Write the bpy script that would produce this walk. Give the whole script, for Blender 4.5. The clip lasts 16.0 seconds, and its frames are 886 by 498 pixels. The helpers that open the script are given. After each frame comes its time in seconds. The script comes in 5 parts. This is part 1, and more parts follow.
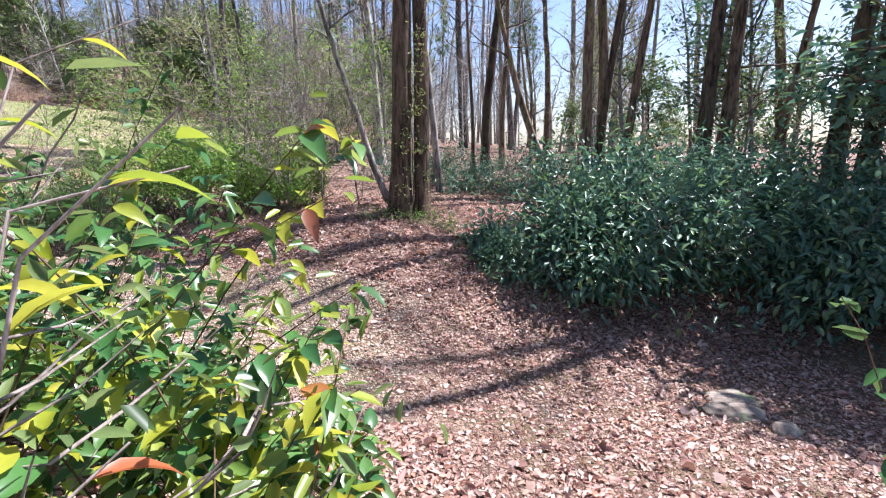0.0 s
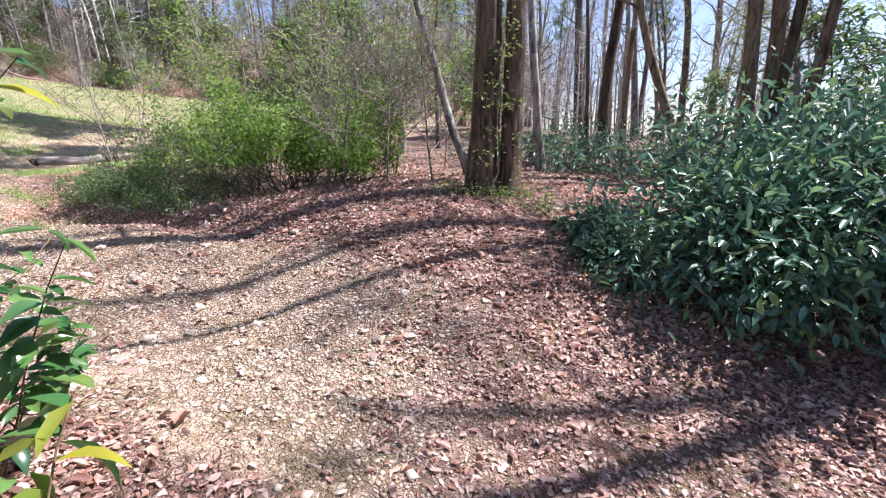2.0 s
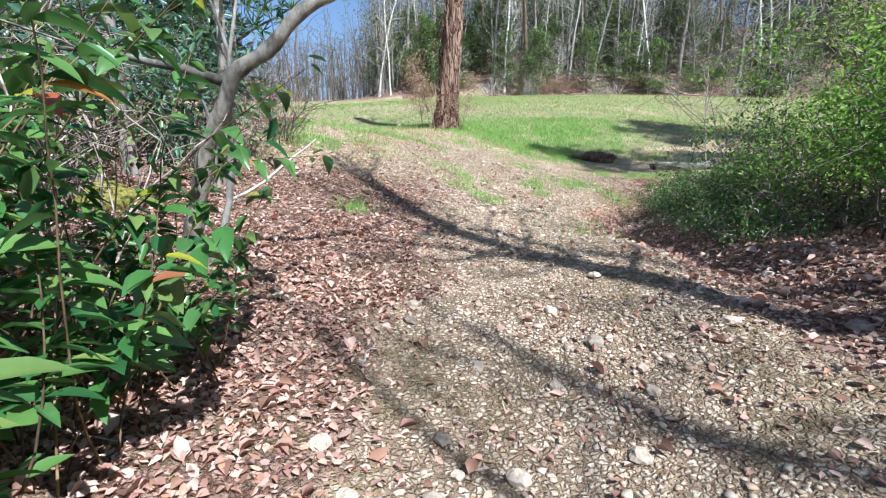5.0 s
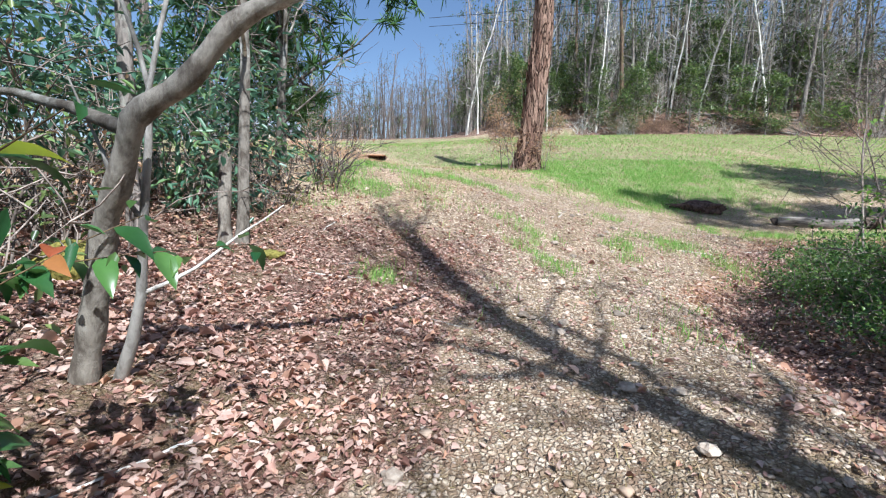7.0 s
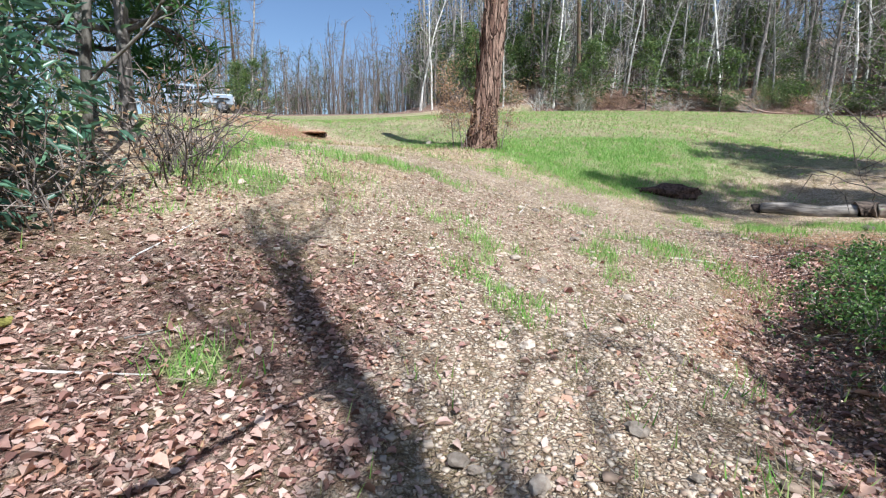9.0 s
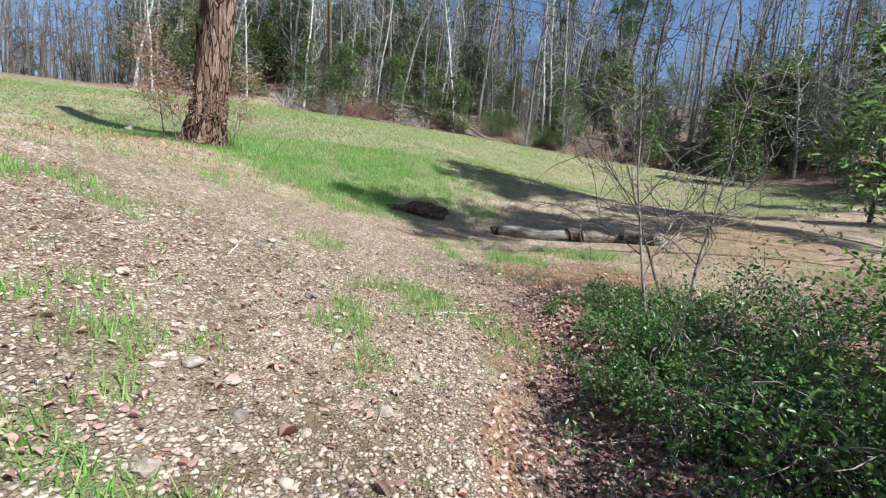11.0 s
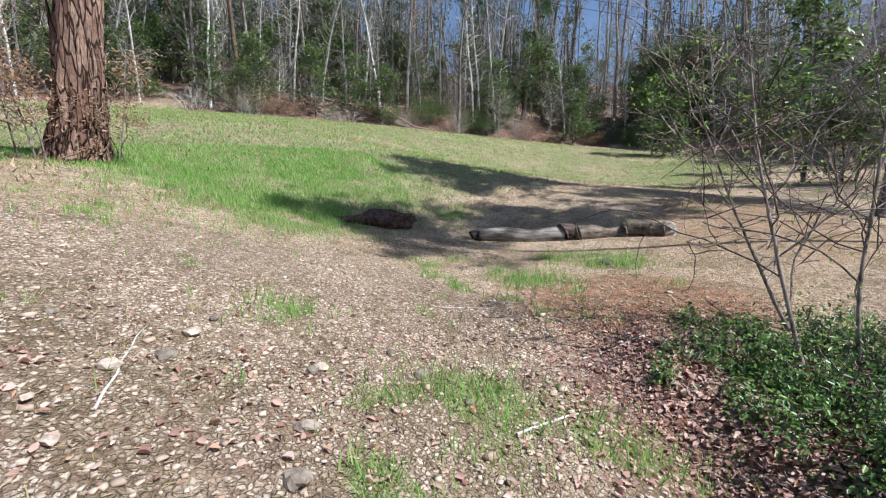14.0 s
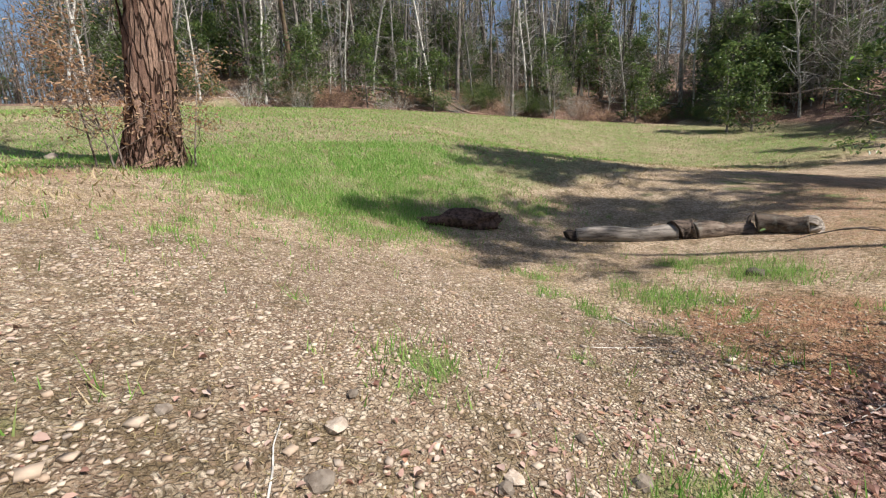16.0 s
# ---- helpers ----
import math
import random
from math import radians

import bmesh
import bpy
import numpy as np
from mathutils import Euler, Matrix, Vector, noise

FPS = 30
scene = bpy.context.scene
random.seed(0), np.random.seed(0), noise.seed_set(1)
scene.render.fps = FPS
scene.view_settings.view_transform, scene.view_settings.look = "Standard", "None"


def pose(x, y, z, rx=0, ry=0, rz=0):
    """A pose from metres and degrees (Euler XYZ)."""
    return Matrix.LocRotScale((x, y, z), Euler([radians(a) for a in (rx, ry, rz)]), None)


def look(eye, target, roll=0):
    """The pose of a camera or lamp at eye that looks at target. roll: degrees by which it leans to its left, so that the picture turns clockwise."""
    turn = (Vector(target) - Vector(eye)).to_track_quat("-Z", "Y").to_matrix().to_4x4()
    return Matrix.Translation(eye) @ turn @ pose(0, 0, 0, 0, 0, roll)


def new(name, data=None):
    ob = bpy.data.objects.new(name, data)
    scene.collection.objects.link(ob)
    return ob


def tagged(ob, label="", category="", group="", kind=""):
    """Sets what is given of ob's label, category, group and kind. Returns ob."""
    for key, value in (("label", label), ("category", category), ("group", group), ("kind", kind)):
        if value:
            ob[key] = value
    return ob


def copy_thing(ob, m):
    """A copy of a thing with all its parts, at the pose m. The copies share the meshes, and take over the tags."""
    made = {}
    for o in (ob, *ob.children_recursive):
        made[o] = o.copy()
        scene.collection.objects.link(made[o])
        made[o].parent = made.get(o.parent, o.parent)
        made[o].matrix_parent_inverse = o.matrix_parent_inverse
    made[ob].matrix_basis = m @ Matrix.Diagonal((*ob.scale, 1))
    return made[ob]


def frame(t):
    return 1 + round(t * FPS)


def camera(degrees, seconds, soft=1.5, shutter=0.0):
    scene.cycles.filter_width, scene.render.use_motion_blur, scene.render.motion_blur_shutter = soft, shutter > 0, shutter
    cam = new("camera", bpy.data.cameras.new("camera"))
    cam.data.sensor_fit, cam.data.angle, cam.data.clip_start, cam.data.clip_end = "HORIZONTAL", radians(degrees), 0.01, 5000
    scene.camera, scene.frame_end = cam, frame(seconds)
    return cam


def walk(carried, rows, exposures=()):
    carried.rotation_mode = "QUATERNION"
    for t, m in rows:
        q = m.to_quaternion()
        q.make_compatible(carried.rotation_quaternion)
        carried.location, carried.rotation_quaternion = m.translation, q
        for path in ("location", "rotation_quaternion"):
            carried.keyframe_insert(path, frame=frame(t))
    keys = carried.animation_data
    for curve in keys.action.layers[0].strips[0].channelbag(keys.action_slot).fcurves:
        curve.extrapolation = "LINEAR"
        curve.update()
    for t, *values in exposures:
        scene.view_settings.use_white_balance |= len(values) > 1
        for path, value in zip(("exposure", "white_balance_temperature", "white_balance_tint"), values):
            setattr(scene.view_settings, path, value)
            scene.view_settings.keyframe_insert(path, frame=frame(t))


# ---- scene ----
cam = camera(89.6, 16.0, 1.2)
EXPOSURE = 0.68
PATH = [
    (0, (0.051, -0.022, 1.692), (0.029, 1.926, 1.238), -0.6),
    (0.5, (0.266, 0.348, 1.608), (0.384, 2.29, 1.148), 1.0),
    (1, (0.292, 0.826, 1.428), (0.471, 2.759, 0.949), 1.4),
    (1.5, (0.312, 1.333, 1.264), (0.197, 3.268, 0.769), 0.5),
    (2, (0.253, 1.775, 1.169), (-0.238, 3.656, 0.699), -0.7),
    (2.5, (0.167, 2.265, 1.019), (-0.614, 4.058, 0.599), -0.9),
    (3, (-0.025, 2.746, 0.948), (-1.222, 4.267, 0.445), -1.1),
    (3.5, (-0.31, 3.163, 0.914), (-1.835, 4.348, 0.396), -2.0),
    (4, (-0.615, 3.513, 0.969), (-2.321, 4.455, 0.52), -1.5),
    (4.5, (-0.872, 3.767, 1.014), (-2.784, 4.145, 0.566), -1.0),
    (5, (-1.195, 3.857, 1.029), (-3.144, 4.044, 0.621), -0.0),
    (7.3, (-2.756, 4.36, 1.281), (-4.721, 4.13, 0.989), 1.7),
    (7.5, (-2.974, 4.381, 1.285), (-4.931, 4.129, 0.955), 1.3),
    (8, (-3.504, 4.42, 1.268), (-5.457, 4.213, 0.888), 0.8),
    (8.2, (-3.703, 4.46, 1.318), (-5.663, 4.338, 0.935), 1.4),
    (10.3, (-5.877, 5.018, 1.524), (-7.849, 5.178, 1.23), 0.3),
    (10.5, (-6.016, 5.137, 1.575), (-7.944, 5.59, 1.298), 2.5),
    (11, (-6.401, 5.261, 1.657), (-8.099, 6.282, 1.38), 5.6),
    (11.5, (-6.81, 5.53, 1.625), (-8.392, 6.714, 1.319), 4.0),
    (12, (-7.291, 5.58, 1.628), (-8.942, 6.657, 1.29), 0.9),
    (12.5, (-7.768, 5.521, 1.726), (-9.564, 6.362, 1.465), -2.0),
    (13, (-8.133, 5.642, 1.745), (-9.889, 6.571, 1.514), -1.8),
    (13.5, (-8.342, 5.761, 1.823), (-9.948, 6.919, 1.538), -0.6),
    (14, (-8.652, 5.678, 1.807), (-10.176, 6.938, 1.507), 0.5),
    (14.5, (-9.018, 5.575, 1.885), (-10.558, 6.823, 1.615), 0.1),
    (15, (-9.443, 5.573, 1.926), (-11.062, 6.703, 1.604), -1.8),
    (15.5, (-9.748, 5.554, 1.944), (-11.497, 6.435, 1.537), -3.3),
    (16, (-9.873, 5.565, 2.03), (-11.51, 6.653, 1.666), -1.6),
]
walk(cam, [(t, look(eye, target, roll)) for t, eye, target, roll in PATH], [(t, EXPOSURE + e, kelvin, tint) for t, e, kelvin, tint in ((0.0, 0.64, 5750, 20), (2.5, 0.64, 5850, 23), (3.5, 0.5, 5800, 16), (5.0, 0.28, 5500, 8), (8.0, 0.12, 5600, 10), (11.0, -0.03, 5600, 9), (13.0, -0.12, 5600, 12), (14.5, -0.12, 5850, 13), (16.0, -0.25, 6400, 13))])

# ---- light ----
SUN_AZ, SUN_EL = radians(59), radians(54)
TO_SUN = Vector((math.sin(SUN_AZ) * math.cos(SUN_EL), math.cos(SUN_AZ) * math.cos(SUN_EL), math.sin(SUN_EL)))
world = bpy.data.worlds.new("sky")
scene.world = world
world.use_nodes = True
wn = world.node_tree.nodes
sky = wn.new("ShaderNodeTexSky")
sky.sky_type = "NISHITA"
sky.sun_disc = False
sky.sun_elevation, sky.sun_rotation = SUN_EL, SUN_AZ
sky.air_density, sky.dust_density, sky.ozone_density = 1.0, 1.0, 1.2
wn["Background"].inputs["Strength"].default_value = 0.078
world.node_tree.links.new(sky.outputs[0], wn["Background"].inputs["Color"])
sun_data = bpy.data.lights.new("sun", "SUN")
sun_data.energy, sun_data.angle, sun_data.color = 5.0, radians(0.53), (1.0, 0.95, 0.87)
sun = new("sun", sun_data)
sun.matrix_world = look(TO_SUN * 80, (0, 0, 0))


# ---- materials ----
def mixed(nt, fac, a, b):
    n = nt.nodes.new("ShaderNodeMix")
    n.data_type = "RGBA"
    for key, value in ((0, fac), (6, a), (7, b)):
        if isinstance(value, (int, float)):
            n.inputs[key].default_value = value
        elif isinstance(value, tuple):
            n.inputs[key].default_value = (*value, 1)
        else:
            nt.links.new(value, n.inputs[key])
    return n.outputs[2]


def ramp(nt, value, lo, hi):
    n = nt.nodes.new("ShaderNodeMapRange")
    n.interpolation_type = "SMOOTHSTEP"
    nt.links.new(value, n.inputs[0])
    n.inputs[1].default_value, n.inputs[2].default_value = lo, hi
    return n.outputs[0]


def noisy(nt, scale, detail=4, stretch=(1, 1, 1), coords="Object", rough=0.6):
    tc = nt.nodes.new("ShaderNodeTexCoord")
    mp = nt.nodes.new("ShaderNodeMapping")
    mp.inputs["Scale"].default_value = stretch
    nt.links.new(tc.outputs[coords], mp.inputs[0])
    n = nt.nodes.new("ShaderNodeTexNoise")
    n.inputs["Scale"].default_value, n.inputs["Detail"].default_value, n.inputs["Roughness"].default_value = scale, detail, rough
    nt.links.new(mp.outputs[0], n.inputs["Vector"])
    return n.outputs[0]


def cells(nt, scale, stretch=(1, 1, 1), warp=0.0):
    """Broken pieces: a random value for each, and the distance to its edge."""
    tc = nt.nodes.new("ShaderNodeTexCoord")
    mp = nt.nodes.new("ShaderNodeMapping")
    mp.inputs["Scale"].default_value = stretch
    nt.links.new(tc.outputs["Object"], mp.inputs[0])
    at = mp.outputs[0]
    if warp:
        nz = nt.nodes.new("ShaderNodeTexNoise")
        nz.inputs["Scale"].default_value = scale * 0.7
        nt.links.new(at, nz.inputs["Vector"])
        add = nt.nodes.new("ShaderNodeVectorMath")
        add.operation = "MULTIPLY_ADD"
        nt.links.new(nz.outputs["Color"], add.inputs[0])
        add.inputs[1].default_value = (warp,) * 3
        nt.links.new(at, add.inputs[2])
        at = add.outputs[0]
    out = []
    for feature in ("F1", "DISTANCE_TO_EDGE"):
        n = nt.nodes.new("ShaderNodeTexVoronoi")
        n.feature = feature
        n.inputs["Scale"].default_value = scale
        nt.links.new(at, n.inputs["Vector"])
        out.append(n.outputs["Color"] if feature == "F1" else n.outputs["Distance"])
    sep = nt.nodes.new("ShaderNodeSeparateColor")
    nt.links.new(out[0], sep.inputs[0])
    return sep.outputs[0], out[1]


def calc(nt, kind, a, b):
    n = nt.nodes.new("ShaderNodeMath")
    n.operation = kind
    n.use_clamp = True
    for key, value in ((0, a), (1, b)):
        if isinstance(value, (int, float)):
            n.inputs[key].default_value = value
        else:
            nt.links.new(value, n.inputs[key])
    return n.outputs[0]


def material(name, rough=0.8, metal=0.0, spec=0.5):
    m = bpy.data.materials.new(name)
    m.use_nodes = True
    p = m.node_tree.nodes["Principled BSDF"]
    p.inputs["Roughness"].default_value, p.inputs["Metallic"].default_value = rough, metal
    p.inputs["Specular IOR Level"].default_value = spec
    return m, m.node_tree, p


def relief(nt, p, height, strength, distance):
    b = nt.nodes.new("ShaderNodeBump")
    b.inputs["Strength"].default_value, b.inputs["Distance"].default_value = strength, distance
    nt.links.new(height, b.inputs["Height"])
    nt.links.new(b.outputs[0], p.inputs["Normal"])


def plain(name, colour, rough=0.6, metal=0.0, spread=0.15, scale=12, spec=0.5):
    m, nt, p = material(name, rough, metal, spec)
    dark = tuple(c * (1 - spread) for c in colour)
    light = tuple(min(1, c * (1 + spread)) for c in colour)
    n = noisy(nt, scale, 5)
    nt.links.new(mixed(nt, ramp(nt, n, 0.35, 0.65), dark, light), p.inputs["Base Color"])
    relief(nt, p, n, 0.2, 0.01)
    return m


def bark(name, dark, light, lichen=None, scale=9, cracks=(1, 1, 0.22), depth=0.02):
    m, nt, p = material(name, 0.9, 0, 0.2)
    a = noisy(nt, scale, 7, cracks, rough=0.7)
    big = noisy(nt, 1.7, 4)
    col = mixed(nt, ramp(nt, a, 0.36, 0.62), dark, light)
    if lichen:
        col = mixed(nt, calc(nt, "MULTIPLY", ramp(nt, big, 0.5, 0.64), ramp(nt, noisy(nt, 14, 5), 0.4, 0.6)), col, lichen)
    oi = nt.nodes.new("ShaderNodeObjectInfo")
    hs = nt.nodes.new("ShaderNodeHueSaturation")
    mr = nt.nodes.new("ShaderNodeMapRange")
    mr.inputs[3].default_value, mr.inputs[4].default_value = 0.4, 1.4
    nt.links.new(oi.outputs["Random"], mr.inputs[0])
    nt.links.new(mr.outputs[0], hs.inputs["Value"])
    nt.links.new(col, hs.inputs["Color"])
    nt.links.new(hs.outputs[0], p.inputs["Base Color"])
    relief(nt, p, a, 0.9, depth)
    return m


def foliage(name, colours, rough=0.45, glow=0.35, spec=0.5, by="island"):
    """Leaves: colours varied leaf by leaf, part of the light passing through."""
    m, nt, p = material(name, rough, 0, spec)
    if by == "island":
        src = nt.nodes.new("ShaderNodeNewGeometry").outputs["Random Per Island"]
    else:
        src = nt.nodes.new("ShaderNodeObjectInfo").outputs["Random"]
    cr = nt.nodes.new("ShaderNodeValToRGB")
    els = cr.color_ramp.elements
    while len(els) < len(colours):
        els.new(0.5)
    for i, c in enumerate(colours):
        els[i].position = i / max(1, len(colours) - 1)
        els[i].color = (*c, 1)
    nt.links.new(src, cr.inputs[0])
    nz = noisy(nt, 40, 3)
    hs = nt.nodes.new("ShaderNodeHueSaturation")
    mr = nt.nodes.new("ShaderNodeMapRange")
    mr.inputs[3].default_value, mr.inputs[4].default_value = 0.8, 1.2
    nt.links.new(nz, mr.inputs[0])
    nt.links.new(mr.outputs[0], hs.inputs["Value"])
    nt.links.new(cr.outputs[0], hs.inputs["Color"])
    nt.links.new(hs.outputs[0], p.inputs["Base Color"])
    if glow > 0:
        tr = nt.nodes.new("ShaderNodeBsdfTranslucent")
        nt.links.new(hs.outputs[0], tr.inputs["Color"])
        mx = nt.nodes.new("ShaderNodeMixShader")
        mx.inputs[0].default_value = glow
        nt.links.new(p.outputs[0], mx.inputs[1])
        nt.links.new(tr.outputs[0], mx.inputs[2])
        nt.links.new(mx.outputs[0], nt.nodes["Material Output"].inputs["Surface"])
    return m


def plate_bark(name, dark, mid, light):
    """Thick bark split into long flaking plates with deep dark furrows between them."""
    m, nt, p = material(name, 0.92, 0, 0.15)
    pick, edge = cells(nt, 8, (1, 1, 0.17), 0.13)
    grain = noisy(nt, 26, 6, (1, 1, 0.25), rough=0.7)
    col = mixed(nt, ramp(nt, pick, 0.15, 0.85), mid, light)
    col = mixed(nt, ramp(nt, grain, 0.35, 0.65), mixed(nt, 0.6, col, dark), col)
    groove = ramp(nt, edge, 0.0, 0.09)
    nt.links.new(mixed(nt, groove, dark, col), p.inputs["Base Color"])
    relief(nt, p, calc(nt, "ADD", calc(nt, "MULTIPLY", groove, 0.6), calc(nt, "MULTIPLY", grain, 0.4)), 1.0, 0.07)
    return m


BARK_GREY = bark("grey_bark", (0.07, 0.06, 0.052), (0.34, 0.3, 0.265), (0.42, 0.43, 0.37))
BARK_PALE = bark("pale_bark", (0.26, 0.24, 0.21), (0.66, 0.63, 0.57), (0.7, 0.7, 0.65), 7, (1, 1, 0.5))
BARK_BROWN = bark("brown_bark", (0.05, 0.034, 0.023), (0.27, 0.19, 0.13), (0.17, 0.17, 0.07), 11, (1, 1, 0.2), 0.05)
BARK_RED = plate_bark("red_brown_bark", (0.035, 0.02, 0.014), (0.25, 0.15, 0.11), (0.46, 0.31, 0.23))
BARK_LICHEN = bark("lichened_bark", (0.12, 0.1, 0.08), (0.34, 0.31, 0.26), (0.58, 0.58, 0.52), 10, (1, 1, 0.5))
TWIG = bark("twig_bark", (0.12, 0.095, 0.08), (0.4, 0.335, 0.285), None, 20, (1, 1, 0.3), 0.004)
STEM = bark("green_stem_bark", (0.07, 0.05, 0.03), (0.2, 0.14, 0.075), None, 20, (1, 1, 0.3), 0.003)
TWIG_PINK = bark("dry_twig", (0.26, 0.15, 0.11), (0.5, 0.36, 0.28), None, 20, (1, 1, 0.3), 0.004)
LEAF_RHODO = foliage("rhododendron_leaf", [(0.05, 0.12, 0.075), (0.09, 0.19, 0.12), (0.14, 0.26, 0.16), (0.2, 0.31, 0.1)], 0.33, 0.35, 0.5)
LEAF_PRIVET = foliage("fresh_leaf", [(0.09, 0.2, 0.03), (0.19, 0.36, 0.055), (0.33, 0.5, 0.1), (0.13, 0.24, 0.04), (0.4, 0.52, 0.13)], 0.45, 0.6, 0.4)
LEAF_BRAMBLE = foliage("bramble_leaf", [(0.045, 0.11, 0.03), (0.1, 0.2, 0.05), (0.2, 0.34, 0.08), (0.06, 0.13, 0.04), (0.28, 0.4, 0.1)], 0.35, 0.4)
LEAF_LEUCO = foliage("drooping_leaf", [(0.03, 0.1, 0.035), (0.06, 0.17, 0.04), (0.13, 0.25, 0.06), (0.05, 0.14, 0.05), (0.2, 0.28, 0.07)], 0.3, 0.3, 0.5, "object")
LEAF_MASS = foliage("drooping_leaf_mass", [(0.03, 0.1, 0.035), (0.06, 0.17, 0.04), (0.13, 0.25, 0.06), (0.05, 0.14, 0.05), (0.18, 0.26, 0.07)], 0.3, 0.3)
LEAF_MASS_YELLOW = foliage("yellow_leaf_mass", [(0.06, 0.17, 0.04), (0.3, 0.38, 0.04), (0.13, 0.25, 0.06), (0.42, 0.45, 0.06), (0.2, 0.3, 0.07)], 0.32, 0.42)
LEAF_YELLOW = foliage("yellow_green_leaf", [(0.36, 0.42, 0.03), (0.5, 0.48, 0.05), (0.3, 0.38, 0.04)], 0.4, 0.5, 0.5, "object")
LEAF_ORANGE = foliage("orange_red_leaf", [(0.38, 0.07, 0.04), (0.5, 0.22, 0.06), (0.28, 0.1, 0.06)], 0.4, 0.4, 0.5, "object")
LEAF_UNDER = foliage("understorey_leaf", [(0.04, 0.08, 0.025), (0.1, 0.17, 0.045), (0.26, 0.33, 0.11), (0.06, 0.11, 0.04)], 0.35, 0.4)
LEAF_DEEP = foliage("deep_woods_leaf", [(0.03, 0.055, 0.02), (0.08, 0.12, 0.04), (0.2, 0.25, 0.09)], 0.4, 0.3)
LEAF_PALE = foliage("young_crown_leaf", [(0.2, 0.26, 0.08), (0.3, 0.36, 0.1), (0.34, 0.26, 0.16)], 0.5, 0.45)
LEAF_TAN = foliage("dead_beech_leaf", [(0.42, 0.26, 0.14), (0.55, 0.38, 0.24), (0.36, 0.2, 0.1)], 0.6, 0.4)
NEEDLE = foliage("pine_needle", [(0.03, 0.09, 0.02), (0.06, 0.15, 0.03), (0.1, 0.21, 0.05)], 0.5, 0.25)
LITTER = foliage("fallen_leaf", [(0.26, 0.135, 0.105), (0.54, 0.33, 0.26), (0.68, 0.51, 0.42), (0.36, 0.185, 0.145), (0.64, 0.5, 0.42), (0.55, 0.31, 0.2), (0.18, 0.1, 0.075)], 0.55, 0.25, 0.4)
STONE = foliage("gravel_stone", [(0.28, 0.2, 0.145), (0.48, 0.385, 0.29), (0.64, 0.54, 0.425), (0.4, 0.285, 0.2), (0.54, 0.435, 0.33), (0.34, 0.285, 0.235)], 0.85, 0.0, 0.2)
GRASS = foliage("grass_blade", [(0.14, 0.33, 0.055), (0.22, 0.45, 0.085), (0.34, 0.54, 0.13), (0.48, 0.53, 0.22)], 0.5, 0.4, 0.3)
STRAW = foliage("dry_grass_blade", [(0.5, 0.39, 0.22), (0.6, 0.48, 0.3), (0.36, 0.31, 0.13), (0.24, 0.165, 0.1)], 0.6, 0.3, 0.3)
ROCK = bark("weathered_rock", (0.15, 0.12, 0.095), (0.33, 0.28, 0.225), (0.2, 0.23, 0.12), 6, (1, 1, 1), 0.02)
PALE_ROCK = bark("pale_track_stone", (0.33, 0.26, 0.2), (0.54, 0.46, 0.37), None, 14, (1, 1, 1), 0.01)
MOSS = plain("moss", (0.19, 0.17, 0.045), 0.95, 0, 0.4, 40, 0.1)
WOOD_GREY = bark("weathered_wood", (0.09, 0.075, 0.06), (0.35, 0.31, 0.265), None, 14, (0.15, 1, 1), 0.01)
BARK_LOG = bark("old_log_bark", (0.05, 0.036, 0.027), (0.22, 0.17, 0.13), (0.3, 0.28, 0.23), 12, (0.25, 1, 1), 0.03)
WOOD_DARK = bark("rotten_wood", (0.02, 0.016, 0.013), (0.12, 0.09, 0.07), None, 14, (0.4, 1, 1), 0.02)
CLOD = plain("dark_clod", (0.1, 0.065, 0.05), 0.95, 0, 0.5, 14, 0.1)


# ---- terrain ----
PLANE = (1.4463, -0.1004, 0.0145)
RISES = [
    (-37, -12.5, 6, 0.85),
    (-4.5, 2.3, 1.6, 0.325),
    (-26, 1, 6, -0.972),
    (-2.8, 5, 1.5, -0.419),
    (0, 0, 3.5, -0.634),
    (3, 5, 3.5, -1.236),
    (-0.5, 8, 3, -0.020),
    (0, 4, 2.5, -0.718),
    (-4, 3, 3, -1.280),
    (-7, 1.5, 3, -0.622),
    (-8, 6.5, 3.5, -0.954),
    (-12, 8, 5, -0.727),
    (-16, 12, 6, -1.564),
    (-5, 9, 4, -0.837),
    (4, 10, 5, -0.609),
    (-20, 5, 8, -0.638),
    (-38, -10, 14, -0.888),
    (-42, 30, 16, 0.783),
    (-25, 30, 14, -2.777),
    (-5, 20, 10, -1.432),
    (10, 20, 12, 0.013),
    (-60, 10, 18, 0.576),
    (-15, -4, 8, -0.668),
    (12, -2, 9, -2.185),
]
DITCH = [(-11.0, 9.2), (-9.2, 8.2), (-7.9, 7.3), (-5.0, 6.8), (-2.5, 6.0)]
TRACK = [(3.6, 3.3), (1.0, 4.0), (-1.2, 4.5), (-4.0, 4.85), (-7.5, 5.6), (-11.0, 6.8), (-15.0, 6.2), (-20.0, 3.2), (-27.0, -3.0), (-34.0, -9.0)]
WOODS = [(-70, -30), (-60, -8), (-52, 8), (-46, 24), (-42, 38), (-34, 49), (-23, 49), (-6, 40), (-3, 20), (-2.6, 10.5)]


def line_near(x, y, line):
    """Distance to a polyline, and how far along it (0 to 1)."""
    best = np.full(np.shape(x), 1e9)
    along = np.zeros(np.shape(x))
    for i, ((a, b), (c, d)) in enumerate(zip(line, line[1:])):
        t = np.clip(((x - a) * (c - a) + (y - b) * (d - b)) / ((c - a) ** 2 + (d - b) ** 2), 0, 1)
        q = np.hypot(x - a - t * (c - a), y - b - t * (d - b))
        along = np.where(q < best, (i + t) / (len(line) - 1), along)
        best = np.minimum(q, best)
    return best, along


